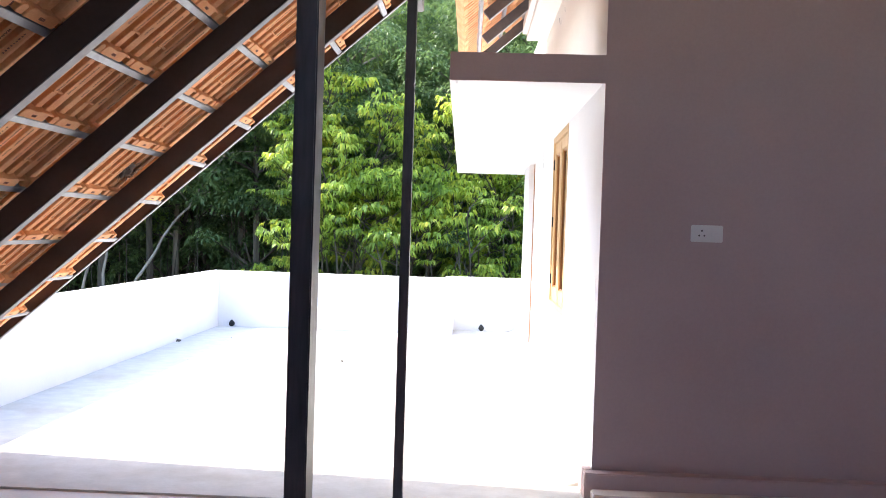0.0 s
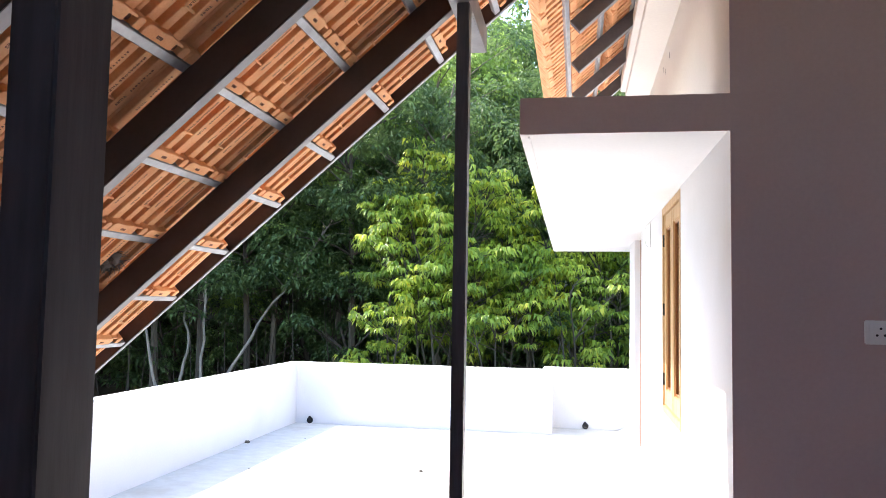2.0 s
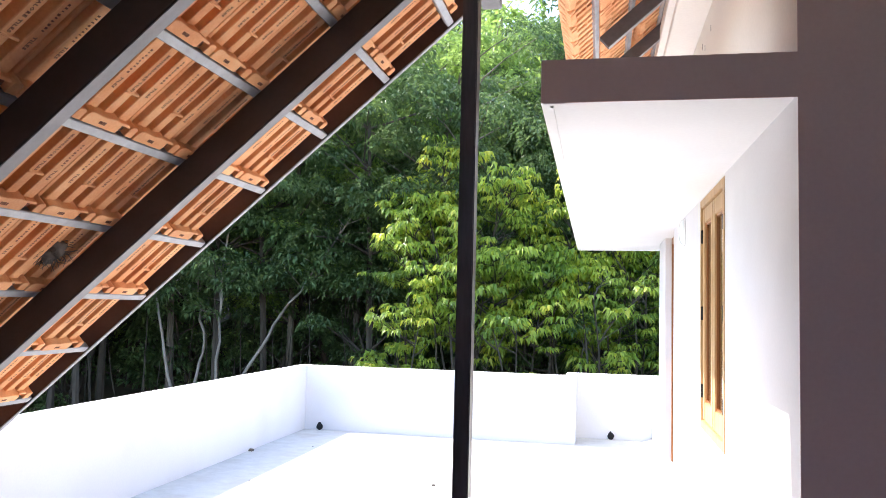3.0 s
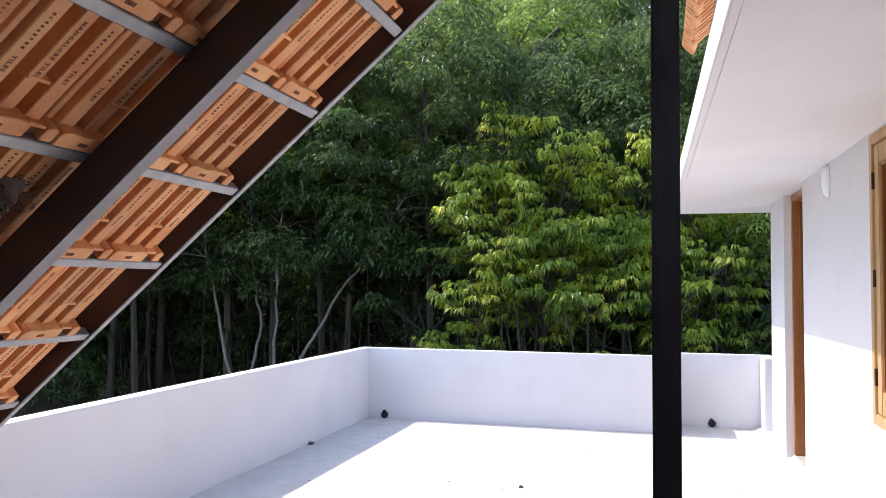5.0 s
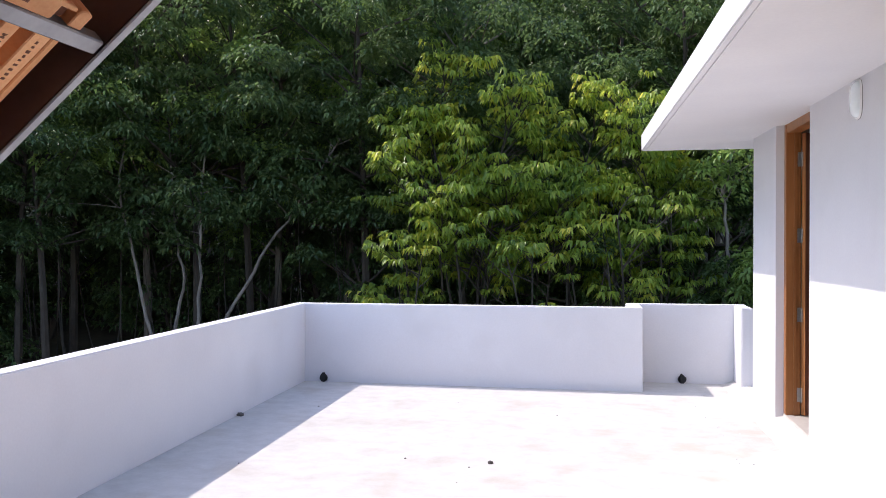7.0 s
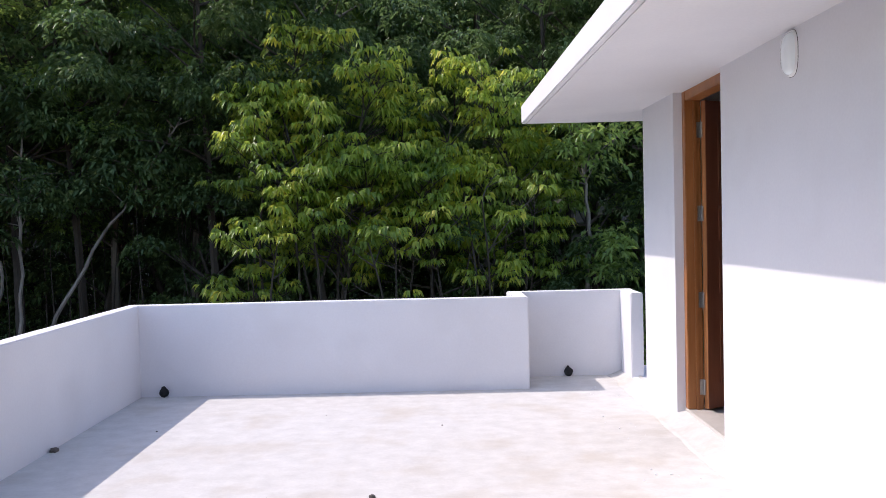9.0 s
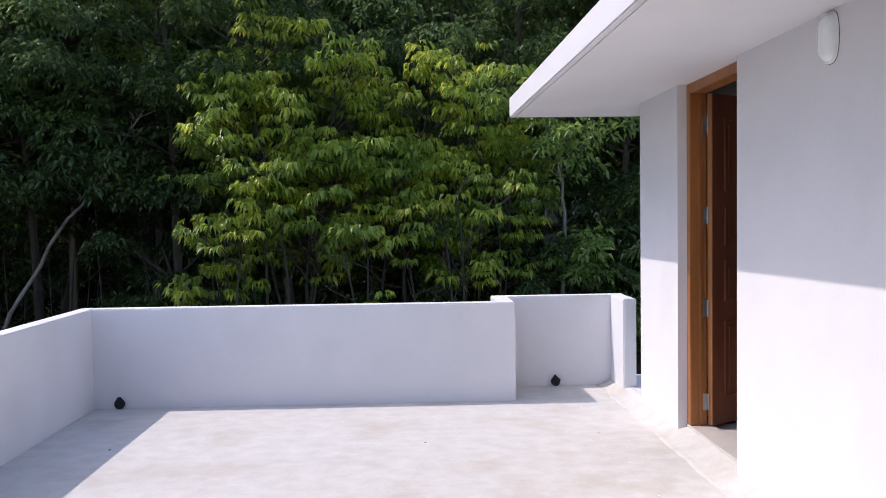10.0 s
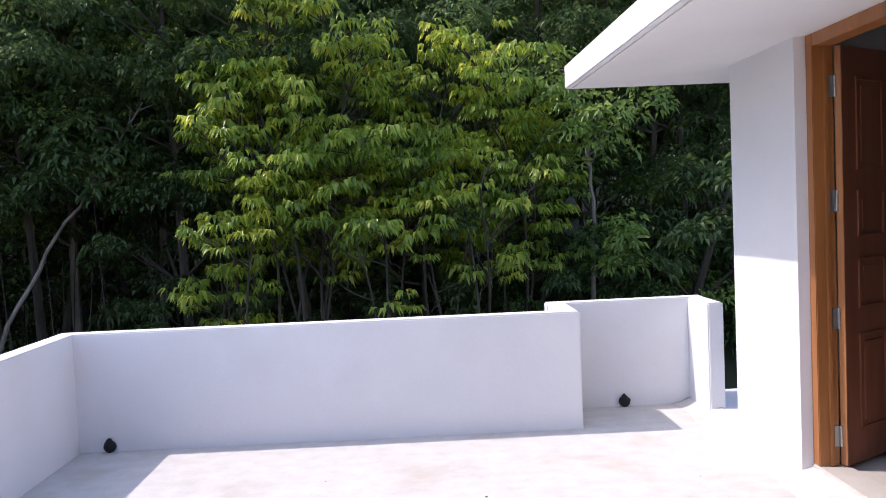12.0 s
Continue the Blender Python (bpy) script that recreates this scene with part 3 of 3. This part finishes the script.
def lump(name, x, y, z, r, mat, label, category, seed, flat=0.6, group=""):
    bm = bmesh.new()
    bmesh.ops.create_icosphere(bm, subdivisions=3, radius=1.0)
    for v in bm.verts:
        k = 1 + 0.45 * noise.noise(v.co * 1.7 + Vector((seed, 0, 0))) + 0.2 * noise.noise(v.co * 5 + Vector((0, seed, 0)))
        v.co = Vector((v.co.x * r * k, v.co.y * r * k, v.co.z * r * k * flat))
    for face in bm.faces:
        face.smooth = True
    ob = new(name, mesh_of(name, bm, mat))
    ob.location = (x, y, z)
    return tagged(ob, label, category, group)


STONE = material("dark_pebble", (0.08, 0.07, 0.06), (0.16, 0.14, 0.12), 8.0, 0.9)
NEST = material("grey_nest", (0.10, 0.09, 0.085), (0.24, 0.21, 0.19), 14.0, 0.95, bump=0.8, grain=40)
lump("pebble", -1.0, 8.47, 0.006, 0.016, STONE, "small dark pebble lying on the white deck", "pebble", 1)
lump("pipe_stub", -2.985, 9.43, 0.01, 0.026, STONE, "dark stub of mortar at the foot of the parapet", "mortar", 2)


def nest(x, y, z, r, seed):
    """A matted clump of grey fibres, with loose ends that stand out all round."""
    rnd = random.Random(seed)
    bm = bmesh.new()
    bmesh.ops.create_icosphere(bm, subdivisions=3, radius=1.0)
    for v in bm.verts:
        v.co = v.co * r * (0.85 + 0.4 * noise.noise(v.co * 2.1 + Vector((seed, 0, 0))) + 0.25 * noise.noise(v.co * 7))
    for k in range(150):
        a = Vector((rnd.gauss(0, 1), rnd.gauss(0, 1), rnd.gauss(0, 1))).normalized()
        side = a.orthogonal().normalized()
        side = (side * math.cos(k) + a.cross(side) * math.sin(k)) * r * rnd.uniform(0.3, 0.9)
        pts = [a * r * 0.6, a * r * rnd.uniform(0.95, 1.2) + side * 0.4, a * r * rnd.uniform(1.0, 1.5) + side]
        tube(bm, pts, [0.0022, 0.0017, 0.0006], 4)
    for face in bm.faces:
        face.smooth = True
    ob = new("bird_nest", mesh_of("bird_nest", bm, NEST))
    ob.location = (x, y, z)
    tagged(ob, "grey matted nest of loose fibres between rafter and tiles", "nest")


nest(-1.43, 4.33, 1.585, 0.052, 3)
rng = random.Random(9)
for k in range(24):
    r = rng.uniform(0.003, 0.0065)
    lump("crumb", WALL_X - abs(rng.gauss(0.05, 0.2)) - 0.19, rng.uniform(8.4, 10.9), r * 0.4, r, SLAB, "small white crumb of mortar on the deck near the door", "crumb", k + 20, 0.6, "mortar crumbs")
for k in range(10):
    r = rng.uniform(0.003, 0.007)
    lump("pebble", rng.uniform(-2.6, 0.7), rng.uniform(6.8, 10.7), r * 0.4, r, STONE, "tiny dark pebble lying on the white deck", "pebble", k + 50, 0.6, "deck pebbles")


def fillet(y0, y1, x, seed):
    """A broad rough mortar ramp that carries the deck up to the foot of the house wall."""
    bm = bmesh.new()
    n = int((y1 - y0) / 0.025)
    rows = []
    for i in range(n + 1):
        y = y0 + (y1 - y0) * i / n
        w = 0.125 + 0.035 * noise.noise(Vector((seed, y * 4, 0))) + 0.02 * noise.noise(Vector((seed, y * 19, 0)))
        h = 0.046 + 0.007 * noise.noise(Vector((seed, y * 7, 3))) + 0.004 * noise.noise(Vector((seed, y * 31, 3)))
        k = 0.55 + 0.12 * noise.noise(Vector((seed, y * 11, 5)))
        rows.append([bm.verts.new(p) for p in ((x + 0.06, y, -0.008), (x - w - 0.03, y, -0.003), (x - w * 0.8, y, 0.0035), (x - w * k, y, h * 0.27), (x - w * 0.2, y, h * 0.76), (x + 0.06, y, h + 0.012))])
    for a, b in zip(rows, rows[1:]):
        for k in range(5):
            bm.faces.new((a[k], a[k + 1], b[k + 1], b[k]))
    bm.faces.new(rows[0])
    bm.faces.new(rows[-1][::-1])
    finish(bm)
    for face in bm.faces:
        face.smooth = len(face.verts) == 4
    return bm


structure("baseboard_1", fillet(4.8, 11.372, WALL_X - 0.003, 4.0), DECK, "rough white mortar ramp along the foot of the wall", "skirting")
structure("baseboard_2", boxes((WALL_X - 0.05, 4.575, -0.005, 5.2, DARK_Y - 0.004, 0.135), (WALL_X - 0.05, DARK_Y - 0.004, -0.004, WALL_X - 0.002, 4.79, 0.135), soft=0.006), INNERSHADE, "low plastered plinth at the foot of the shaded wall", "plinth")
structure("baseboard_3", boxes((WALL_X - 0.02, 4.47, -0.02, 5.2, 4.573, 0.06), soft=0.006), INFLOOR, "lower plastered step of the plinth", "plinth")

# ---- trees ----
def limb(bm, a, b, r0, r1, rnd, bend=0.12, n=5):
    size = (b - a).length
    off = Vector((rnd.uniform(-1, 1), rnd.uniform(-1, 1), rnd.uniform(-0.3, 0.6))) * size * bend
    pts = [a.lerp(b, i / n) + off * math.sin(math.pi * i / n) for i in range(n + 1)]
    tube(bm, pts, [r0 + (r1 - r0) * i / n for i in range(n + 1)], 6)
    return pts


def leaf_mesh(name, roots, ways, lengths, widths, mat, droop=0.4, curved=True):
    """Folded blades from roots along ways, their tips hanging; curved ones have a sunken midrib."""
    n = len(roots)
    ways = ways / np.linalg.norm(ways, axis=1, keepdims=True)
    side = np.cross(ways, np.array((0.0, 0.0, 1.0)) + np.random.RandomState(n).normal(0, 0.35, (n, 3)))
    side /= np.linalg.norm(side, axis=1, keepdims=True) + 1e-9
    L, W = lengths[:, None], widths[:, None]
    down = np.array((0, 0, -1.0))
    mid = roots + ways * L * 0.5 + np.array((0, 0, 1.0)) * 0.06 * L
    tip = roots + ways * L + down * droop * L
    lift = np.array((0, 0, 1.0)) * W * 0.25
    ring = [roots, mid - side * W / 2 + lift, tip, mid + side * W / 2 + lift]
    blade = ((0, 2, 1), (0, 3, 2))
    if curved:
        ring.append(mid - lift)
        blade = ((0, 4, 1), (1, 4, 2), (0, 3, 4), (3, 2, 4))
    pts = np.stack(ring, 1).reshape(-1, 3)
    tris = (np.array(blade)[None] + len(ring) * np.arange(n)[:, None, None]).reshape(-1, 3)
    me = bpy.data.meshes.new(name)
    me.vertices.add(len(pts))
    me.vertices.foreach_set("co", pts.astype(np.float32).ravel())
    me.loops.add(len(tris) * 3)
    me.loops.foreach_set("vertex_index", tris.astype(np.int32).ravel())
    me.polygons.add(len(tris))
    me.polygons.foreach_set("loop_start", np.arange(0, len(tris) * 3, 3, dtype=np.int32))
    me.update(calc_edges=True)
    me.materials.append(mat)
    return me


def whorl_tree(seed, height, spread, low, mat, bark, label, at, stems=3, full=17):
    """A young tree with slender stems and umbrella-like whorls of hanging leaves at the ends of its twigs."""
    rnd = random.Random(seed)
    t = thing("tree", label, "tree", at=at)
    bm = bmesh.new()
    tips = []
    for s in range(stems):
        a0 = rnd.uniform(0, 6.28)
        top = Vector((math.cos(a0) * spread * 0.55, math.sin(a0) * spread * 0.55, height * (1.0 if s == 0 else rnd.uniform(0.68, 0.9))))
        stem = limb(bm, Vector((rnd.uniform(-0.25, 0.25), rnd.uniform(-0.25, 0.25), -0.1)), top, 0.036, 0.012, rnd, 0.1, 10)
        for k in range(full):
            f = low + (1 - low) * (1 - rnd.random() ** 1.35)
            i = min(9, int(f * 10))
            p = stem[i].lerp(stem[i + 1], f * 10 - i)
            up = (f - low) / (1 - low)
            an = rnd.uniform(0, 6.28)
            reach = spread * rnd.uniform(0.3, 0.85) * (0.62 + 0.5 * math.sin(math.pi * min(1.0, up + 0.1)))
            end = p + Vector((math.cos(an) * reach, math.sin(an) * reach, rnd.uniform(0.2, 1.1) * reach))
            br = limb(bm, p, end, 0.017, 0.006, rnd, 0.12, 4)
            tips.append(end)
            for q in (br[2], br[3])[rnd.choice((0, 0, 1)):]:
                an2 = an + rnd.choice((-1, 1)) * rnd.uniform(0.5, 1.4)
                e2 = q + Vector((math.cos(an2), math.sin(an2), rnd.uniform(0.1, 1.0))) * rnd.uniform(0.25, 0.6)
                limb(bm, q, e2, 0.009, 0.005, rnd, 0.1, 2)
                tips.append(e2)
        tips.append(top)
    part("trunk", bm, bark, t)
    roots, ways, lens, wid = [], [], [], []
    for c in tips:
        size = rnd.uniform(0.125, 0.185)
        n = rnd.randint(7, 11)
        turn = rnd.uniform(0, 6.28)
        lean = Vector((rnd.gauss(0, 0.18), rnd.gauss(0, 0.18), 0))
        for k in range(n):
            an = turn + 6.283 * k / n + rnd.uniform(-0.25, 0.25)
            el = rnd.uniform(0.1, 0.65)
            stalk = rnd.uniform(0.4, 1.5) * size
            w = Vector((math.cos(an) * math.cos(el), math.sin(an) * math.cos(el), math.sin(el))) + lean
            root = c + w * stalk
            for f in (-0.6, 0.0, 0.6):
                roots.append(root[:])
                ways.append((w.x * math.cos(f) - w.y * math.sin(f), w.x * math.sin(f) + w.y * math.cos(f), -0.45 + rnd.uniform(-0.45, 0.35)))
                lens.append(size * rnd.uniform(0.75, 1.15))
                wid.append(size * rnd.uniform(0.36, 0.48))
    crown = new("crown", leaf_mesh("crown", np.array(roots), np.array(ways), np.array(lens), np.array(wid), mat, 0.42))
    crown.parent = t
    return t


def sprigs(cent, radius, flat, count, blades, size, mat, rs):
    """Leaves of a crown: each clump is a dome of sprigs, and each sprig a star of hanging blades."""
    n = len(cent) * count
    c = np.repeat(cent, count, 0)
    rad = np.repeat(radius * rs.uniform(0.55, 1.25, len(cent)), count)[:, None]
    d = rs.normal(0, 1, (n, 3))
    d[:, 2] = np.abs(d[:, 2]) * 0.9 - 0.3
    d /= np.linalg.norm(d, axis=1, keepdims=True)
    pos = c + d * rad * np.array((1, 1, flat)) * rs.uniform(0.6, 1.1, (n, 1))
    pos[:, 2] -= 0.25 * rad[:, 0] * (d[:, 0] ** 2 + d[:, 1] ** 2)
    axis = d + np.array((0, 0, 0.8))
    axis /= np.linalg.norm(axis, axis=1, keepdims=True)
    e1 = np.cross(axis, rs.normal(0, 1, (n, 3)))
    e1 /= np.linalg.norm(e1, axis=1, keepdims=True)
    e2 = np.cross(axis, e1)
    an = 2 * math.pi * np.arange(blades)[None] / blades + rs.uniform(-0.35, 0.35, (n, blades))
    ways = e1[:, None] * np.cos(an)[..., None] + e2[:, None] * np.sin(an)[..., None] + 0.3 * axis[:, None] + rs.normal(0, 0.15, (n, blades, 3))
    ways[..., 2] -= 0.25
    roots = pos[:, None] + ways * size * rs.uniform(0.1, 0.7, (n, blades, 1))
    m = n * blades
    return leaf_mesh("crown", roots.reshape(-1, 3), ways.reshape(-1, 3), rs.uniform(0.7, 1.2, m) * size, rs.uniform(0.34, 0.5, m) * size, mat, 0.3, curved=False)


def forest_tree(seed, height, bole, spread, clumps, count, size, mat, bark, label, at, blades=7):
    """A tall tree: bare bole, limbs, and a crown of many leafy clumps with gaps between."""
    rnd = random.Random(seed)
    rs = np.random.RandomState(seed)
    t = thing("tree", label, "tree", "woodland trees", at)
    bm = bmesh.new()
    lean = Vector((rnd.uniform(-0.9, 0.9), rnd.uniform(-0.9, 0.9), height * 0.92))
    spine = limb(bm, Vector((0, 0, -0.3)), lean, 0.12, 0.025, rnd, 0.06, 10)
    cent = []
    for i in range(clumps):
        f = rnd.uniform(bole, 1.0)
        p = spine[min(10, int(f * 10))]
        an = rnd.uniform(0, 6.28)
        wide = spread * (0.45 + 0.75 * math.sin(math.pi * min(1.0, (f - bole) / (1.05 - bole)) * 0.85 + 0.3)) * rnd.uniform(0.35, 1.0)
        end = p + Vector((math.cos(an) * wide, math.sin(an) * wide, rnd.uniform(0.1, 0.9) * wide))
        if i % 2 == 0:
            limb(bm, p, end, 0.032, 0.008, rnd, 0.14, 4)
        cent.append(end[:])
    part("trunk", bm, bark, t)
    crown = new("crown", sprigs(np.array(cent), spread * 0.27, 0.5, count, blades, size, mat, rs))
    crown.parent = t
    return t


def on_ground(x, y, turn=0.0, scale=1.0):
    return pose(x, y, ground_z(x, y), 0, 0, turn) @ Matrix.Scale(scale, 4)


YELLOW = "young tree with drooping yellow-green leaves in the sun"
for seed, x, y, top, spread, low, full in ((1, -3.7, 20.0, 4.9, 1.15, 0.58, 19), (2, -2.6, 20.2, 4.0, 1.6, 0.5, 20), (3, -1.6, 20.4, 3.6, 1.5, 0.5, 19), (4, -0.3, 20.3, 3.6, 1.3, 0.48, 17), (5, 0.7, 20.6, 3.9, 1.25, 0.5, 17),
                                           (6, -3.6, 19.4, 1.2, 0.9, 0.6, 5), (7, -1.9, 19.2, 2.2, 1.2, 0.5, 4), (8, -0.3, 19.5, 2.2, 1.2, 0.5, 5), (9, -2.9, 19.7, 3.6, 1.3, 0.62, 9)):
    whorl_tree(seed, top - ground_z(x, y), spread, low, LEAF_SUN, DARKBARK, YELLOW, on_ground(x, y), full=full)


def slender_tree(seed, pts, crown_r, mat, label, thick=0.052):
    """A thin pale trunk through a few points, with a thin crown at its head."""
    rnd = random.Random(seed)
    rs = np.random.RandomState(seed)
    t = thing("tree", label, "tree", "slender trees", Matrix.Translation(pts[0]))
    p0 = Vector(pts[0])
    rough = [Vector(p) - p0 for p in pts]
    path = [rough[0]]
    for a, b in zip(rough, rough[1:]):
        path += [a.lerp(b, k / 4) + Vector((rnd.gauss(0, 0.035), rnd.gauss(0, 0.035), 0)) for k in (1, 2, 3)] + [b]
    bm = bmesh.new()
    tube(bm, path, [thick * (1 - 0.68 * i / (len(path) - 1)) for i in range(len(path))], 7)
    ends = []
    for k in range(22):
        q = path[-1].lerp(path[-6], rnd.uniform(0, 1.0))
        e = q + Vector((rnd.gauss(0, 0.6), rnd.gauss(0, 0.6), rnd.uniform(0.0, 0.9))) * crown_r
        limb(bm, q, e, 0.014, 0.005, rnd, 0.12, 3)
        ends.append(e[:])
    part("trunk", bm, PALEBARK, t)
    crown = new("crown", sprigs(np.array(ends), crown_r * 0.55, 0.5, 14, 7, 0.16, mat, rs))
    crown.parent = t


PALE = "slender tree with a pale grey bare trunk at the wood's edge"
slender_tree(41, ((-10.2, 21, -2.6), (-10.35, 21, -0.85), (-10.7, 21, 0.62), (-11.1, 21, 2.2), (-11.3, 21.4, 4.6)), 1.0, LEAF_DARK, PALE)
slender_tree(42, ((-10.1, 21.3, -2.6), (-9.9, 21.3, -0.7), (-9.67, 21.3, 0.4), (-9.9, 21.3, 1.5), (-10.2, 21.5, 5.0)), 1.1, LEAF_DARK, PALE)
slender_tree(43, ((-9.3, 21, -2.6), (-9.16, 21, -0.5), (-9.1, 21, 1.4), (-9.0, 21.2, 4.6)), 1.1, LEAF_DARK, PALE)
slender_tree(44, ((-9.3, 21, -2.6), (-8.45, 21, -0.4), (-7.67, 21, 0.9), (-6.85, 21, 2.0), (-5.9, 21.4, 3.6)), 1.0, LEAF_DARK, PALE)
slender_tree(45, ((2.3, 21, -2.6), (2.37, 21, 0.05), (2.42, 21, 1.1), (2.32, 21, 2.3), (2.2, 21.4, 4.0)), 1.1, LEAF_MID, PALE)
GREEN = "tall woodland tree with dark green crown on the slope"
protos = [
    forest_tree(21, 11.0, 0.40, 2.6, 58, 40, 0.135, LEAF_DARK, DARKBARK, GREEN, on_ground(-9.5, 21.6)),
    forest_tree(22, 12.5, 0.35, 2.8, 60, 38, 0.145, LEAF_MID, BARK, GREEN, on_ground(-6.0, 25.5)),
    forest_tree(23, 10.0, 0.30, 2.5, 54, 40, 0.135, LEAF_DARK, BARK, GREEN, on_ground(3.5, 23.5)),
    forest_tree(24, 13.0, 0.40, 2.9, 60, 38, 0.145, LEAF_MID, BARK, GREEN, on_ground(-5.2, 28.0)),
]
far_protos = [
    forest_tree(25, 12.0, 0.35, 2.8, 50, 24, 0.235, LEAF_MID, PALEBARK, GREEN, on_ground(-8.0, 33.0), 6),
    forest_tree(26, 12.5, 0.30, 3.0, 50, 24, 0.235, LEAF_DARK, BARK, GREEN, on_ground(5.0, 34.0), 6),
]
planted = [(-9.5, 21.6), (-6.0, 25.5), (3.5, 23.5), (-5.2, 28.0), (-8.0, 33.0), (5.0, 34.0)]


def skyline(x, y):
    """How high the wood reaches at a place: there is a dip in the ridge straight ahead of the terrace."""
    ahead = math.degrees(math.atan2(x - 0.2, y - 2.0))
    return 1.4 + (0.40 if -7.5 < ahead < 2.0 else 0.5) * (y - 2.0)


rng = random.Random(5)
for row, (yy, xa, xb, step) in enumerate(((21.3, -22, -5.8, 2.0), (23.5, -24, 8, 2.6), (26.5, -26, 9, 2.7), (30.0, -28, 10, 2.8), (34.5, -32, 11, 3.0), (40.0, -36, 13, 3.4), (47.0, -38, 15, 3.8), (56.0, -34, 18, 4.2))):
    x = xa
    while x < xb:
        px, py = x + rng.uniform(-0.8, 0.8), yy + rng.uniform(-0.9, 0.9)
        x += step
        if any((px - q[0]) ** 2 + (py - q[1]) ** 2 < 1.6 for q in planted):
            continue
        kind = protos[0] if row == 0 else protos[rng.choice((0, 0, 2, 1) if px < -12 else (1, 3, 1, 3, 2) if px < -4.5 else (0, 2))] if row < 3 else rng.choice(far_protos)
        size = rng.uniform(0.85, 1.15) * (1.0 + 0.05 * row) * (1.2 if px < -15 else 1.0)
        room = (skyline(px, py) * rng.uniform(0.85, 1.0) - ground_z(px, py)) / 13.2
        copy_thing(kind, on_ground(px, py, rng.uniform(0, 360), min(size, room)))
# tall trees added beyond the view's left, to keep sun off the wood's edge
for k in range(16):
    copy_thing(rng.choice(far_protos), on_ground(rng.uniform(-30, -19), rng.uniform(12, 26), rng.uniform(0, 360), rng.uniform(1.1, 1.35)))
SHRUB = "leafy green undergrowth shrub on the wooded slope"
shrubs = [
    forest_tree(31, 3.6, 0.08, 1.7, 30, 18, 0.16, LEAF_DARK, DARKBARK, SHRUB, on_ground(-15.0, 21.0)),
    forest_tree(32, 4.4, 0.1, 1.9, 32, 18, 0.16, LEAF_MID, DARKBARK, SHRUB, on_ground(3.2, 22.0)),
]
for sh in shrubs:
    tagged(sh, category="shrub", group="undergrowth shrubs")
for yy, xa, xb, step, kinds in ((22.6, -4.0, 9, 1.7, shrubs[:1]), (24.6, -22, -5, 1.6, shrubs[:1]), (25.2, -4, 12, 2.1, shrubs[:1]), (28.5, -24, 14, 2.2, shrubs)):
    x = xa
    while x < xb:
        copy_thing(rng.choice(kinds), on_ground(x + rng.uniform(-0.8, 0.8), yy + rng.uniform(-0.8, 0.8), rng.uniform(0, 360), rng.uniform(0.75, 1.25)))
        x += step
stems = bmesh.new()
for k in range(46):
    x, y = rng.uniform(-17, -4.2), rng.uniform(21.2, 23.4)
    z = ground_z(x, y)
    a = Vector((x, y, z - 0.1))
    limb(stems, a, a + Vector((rng.gauss(0, 0.25), rng.gauss(0, 0.2), rng.uniform(3.2, 4.6))), rng.uniform(0.012, 0.03), 0.006, rng, 0.05, 4)
tagged(new("sapling_stems", mesh_of("sapling_stems", stems, DARKBARK)), "many thin grey-brown sapling stems at the wood's edge", "saplings", kind="stuff")
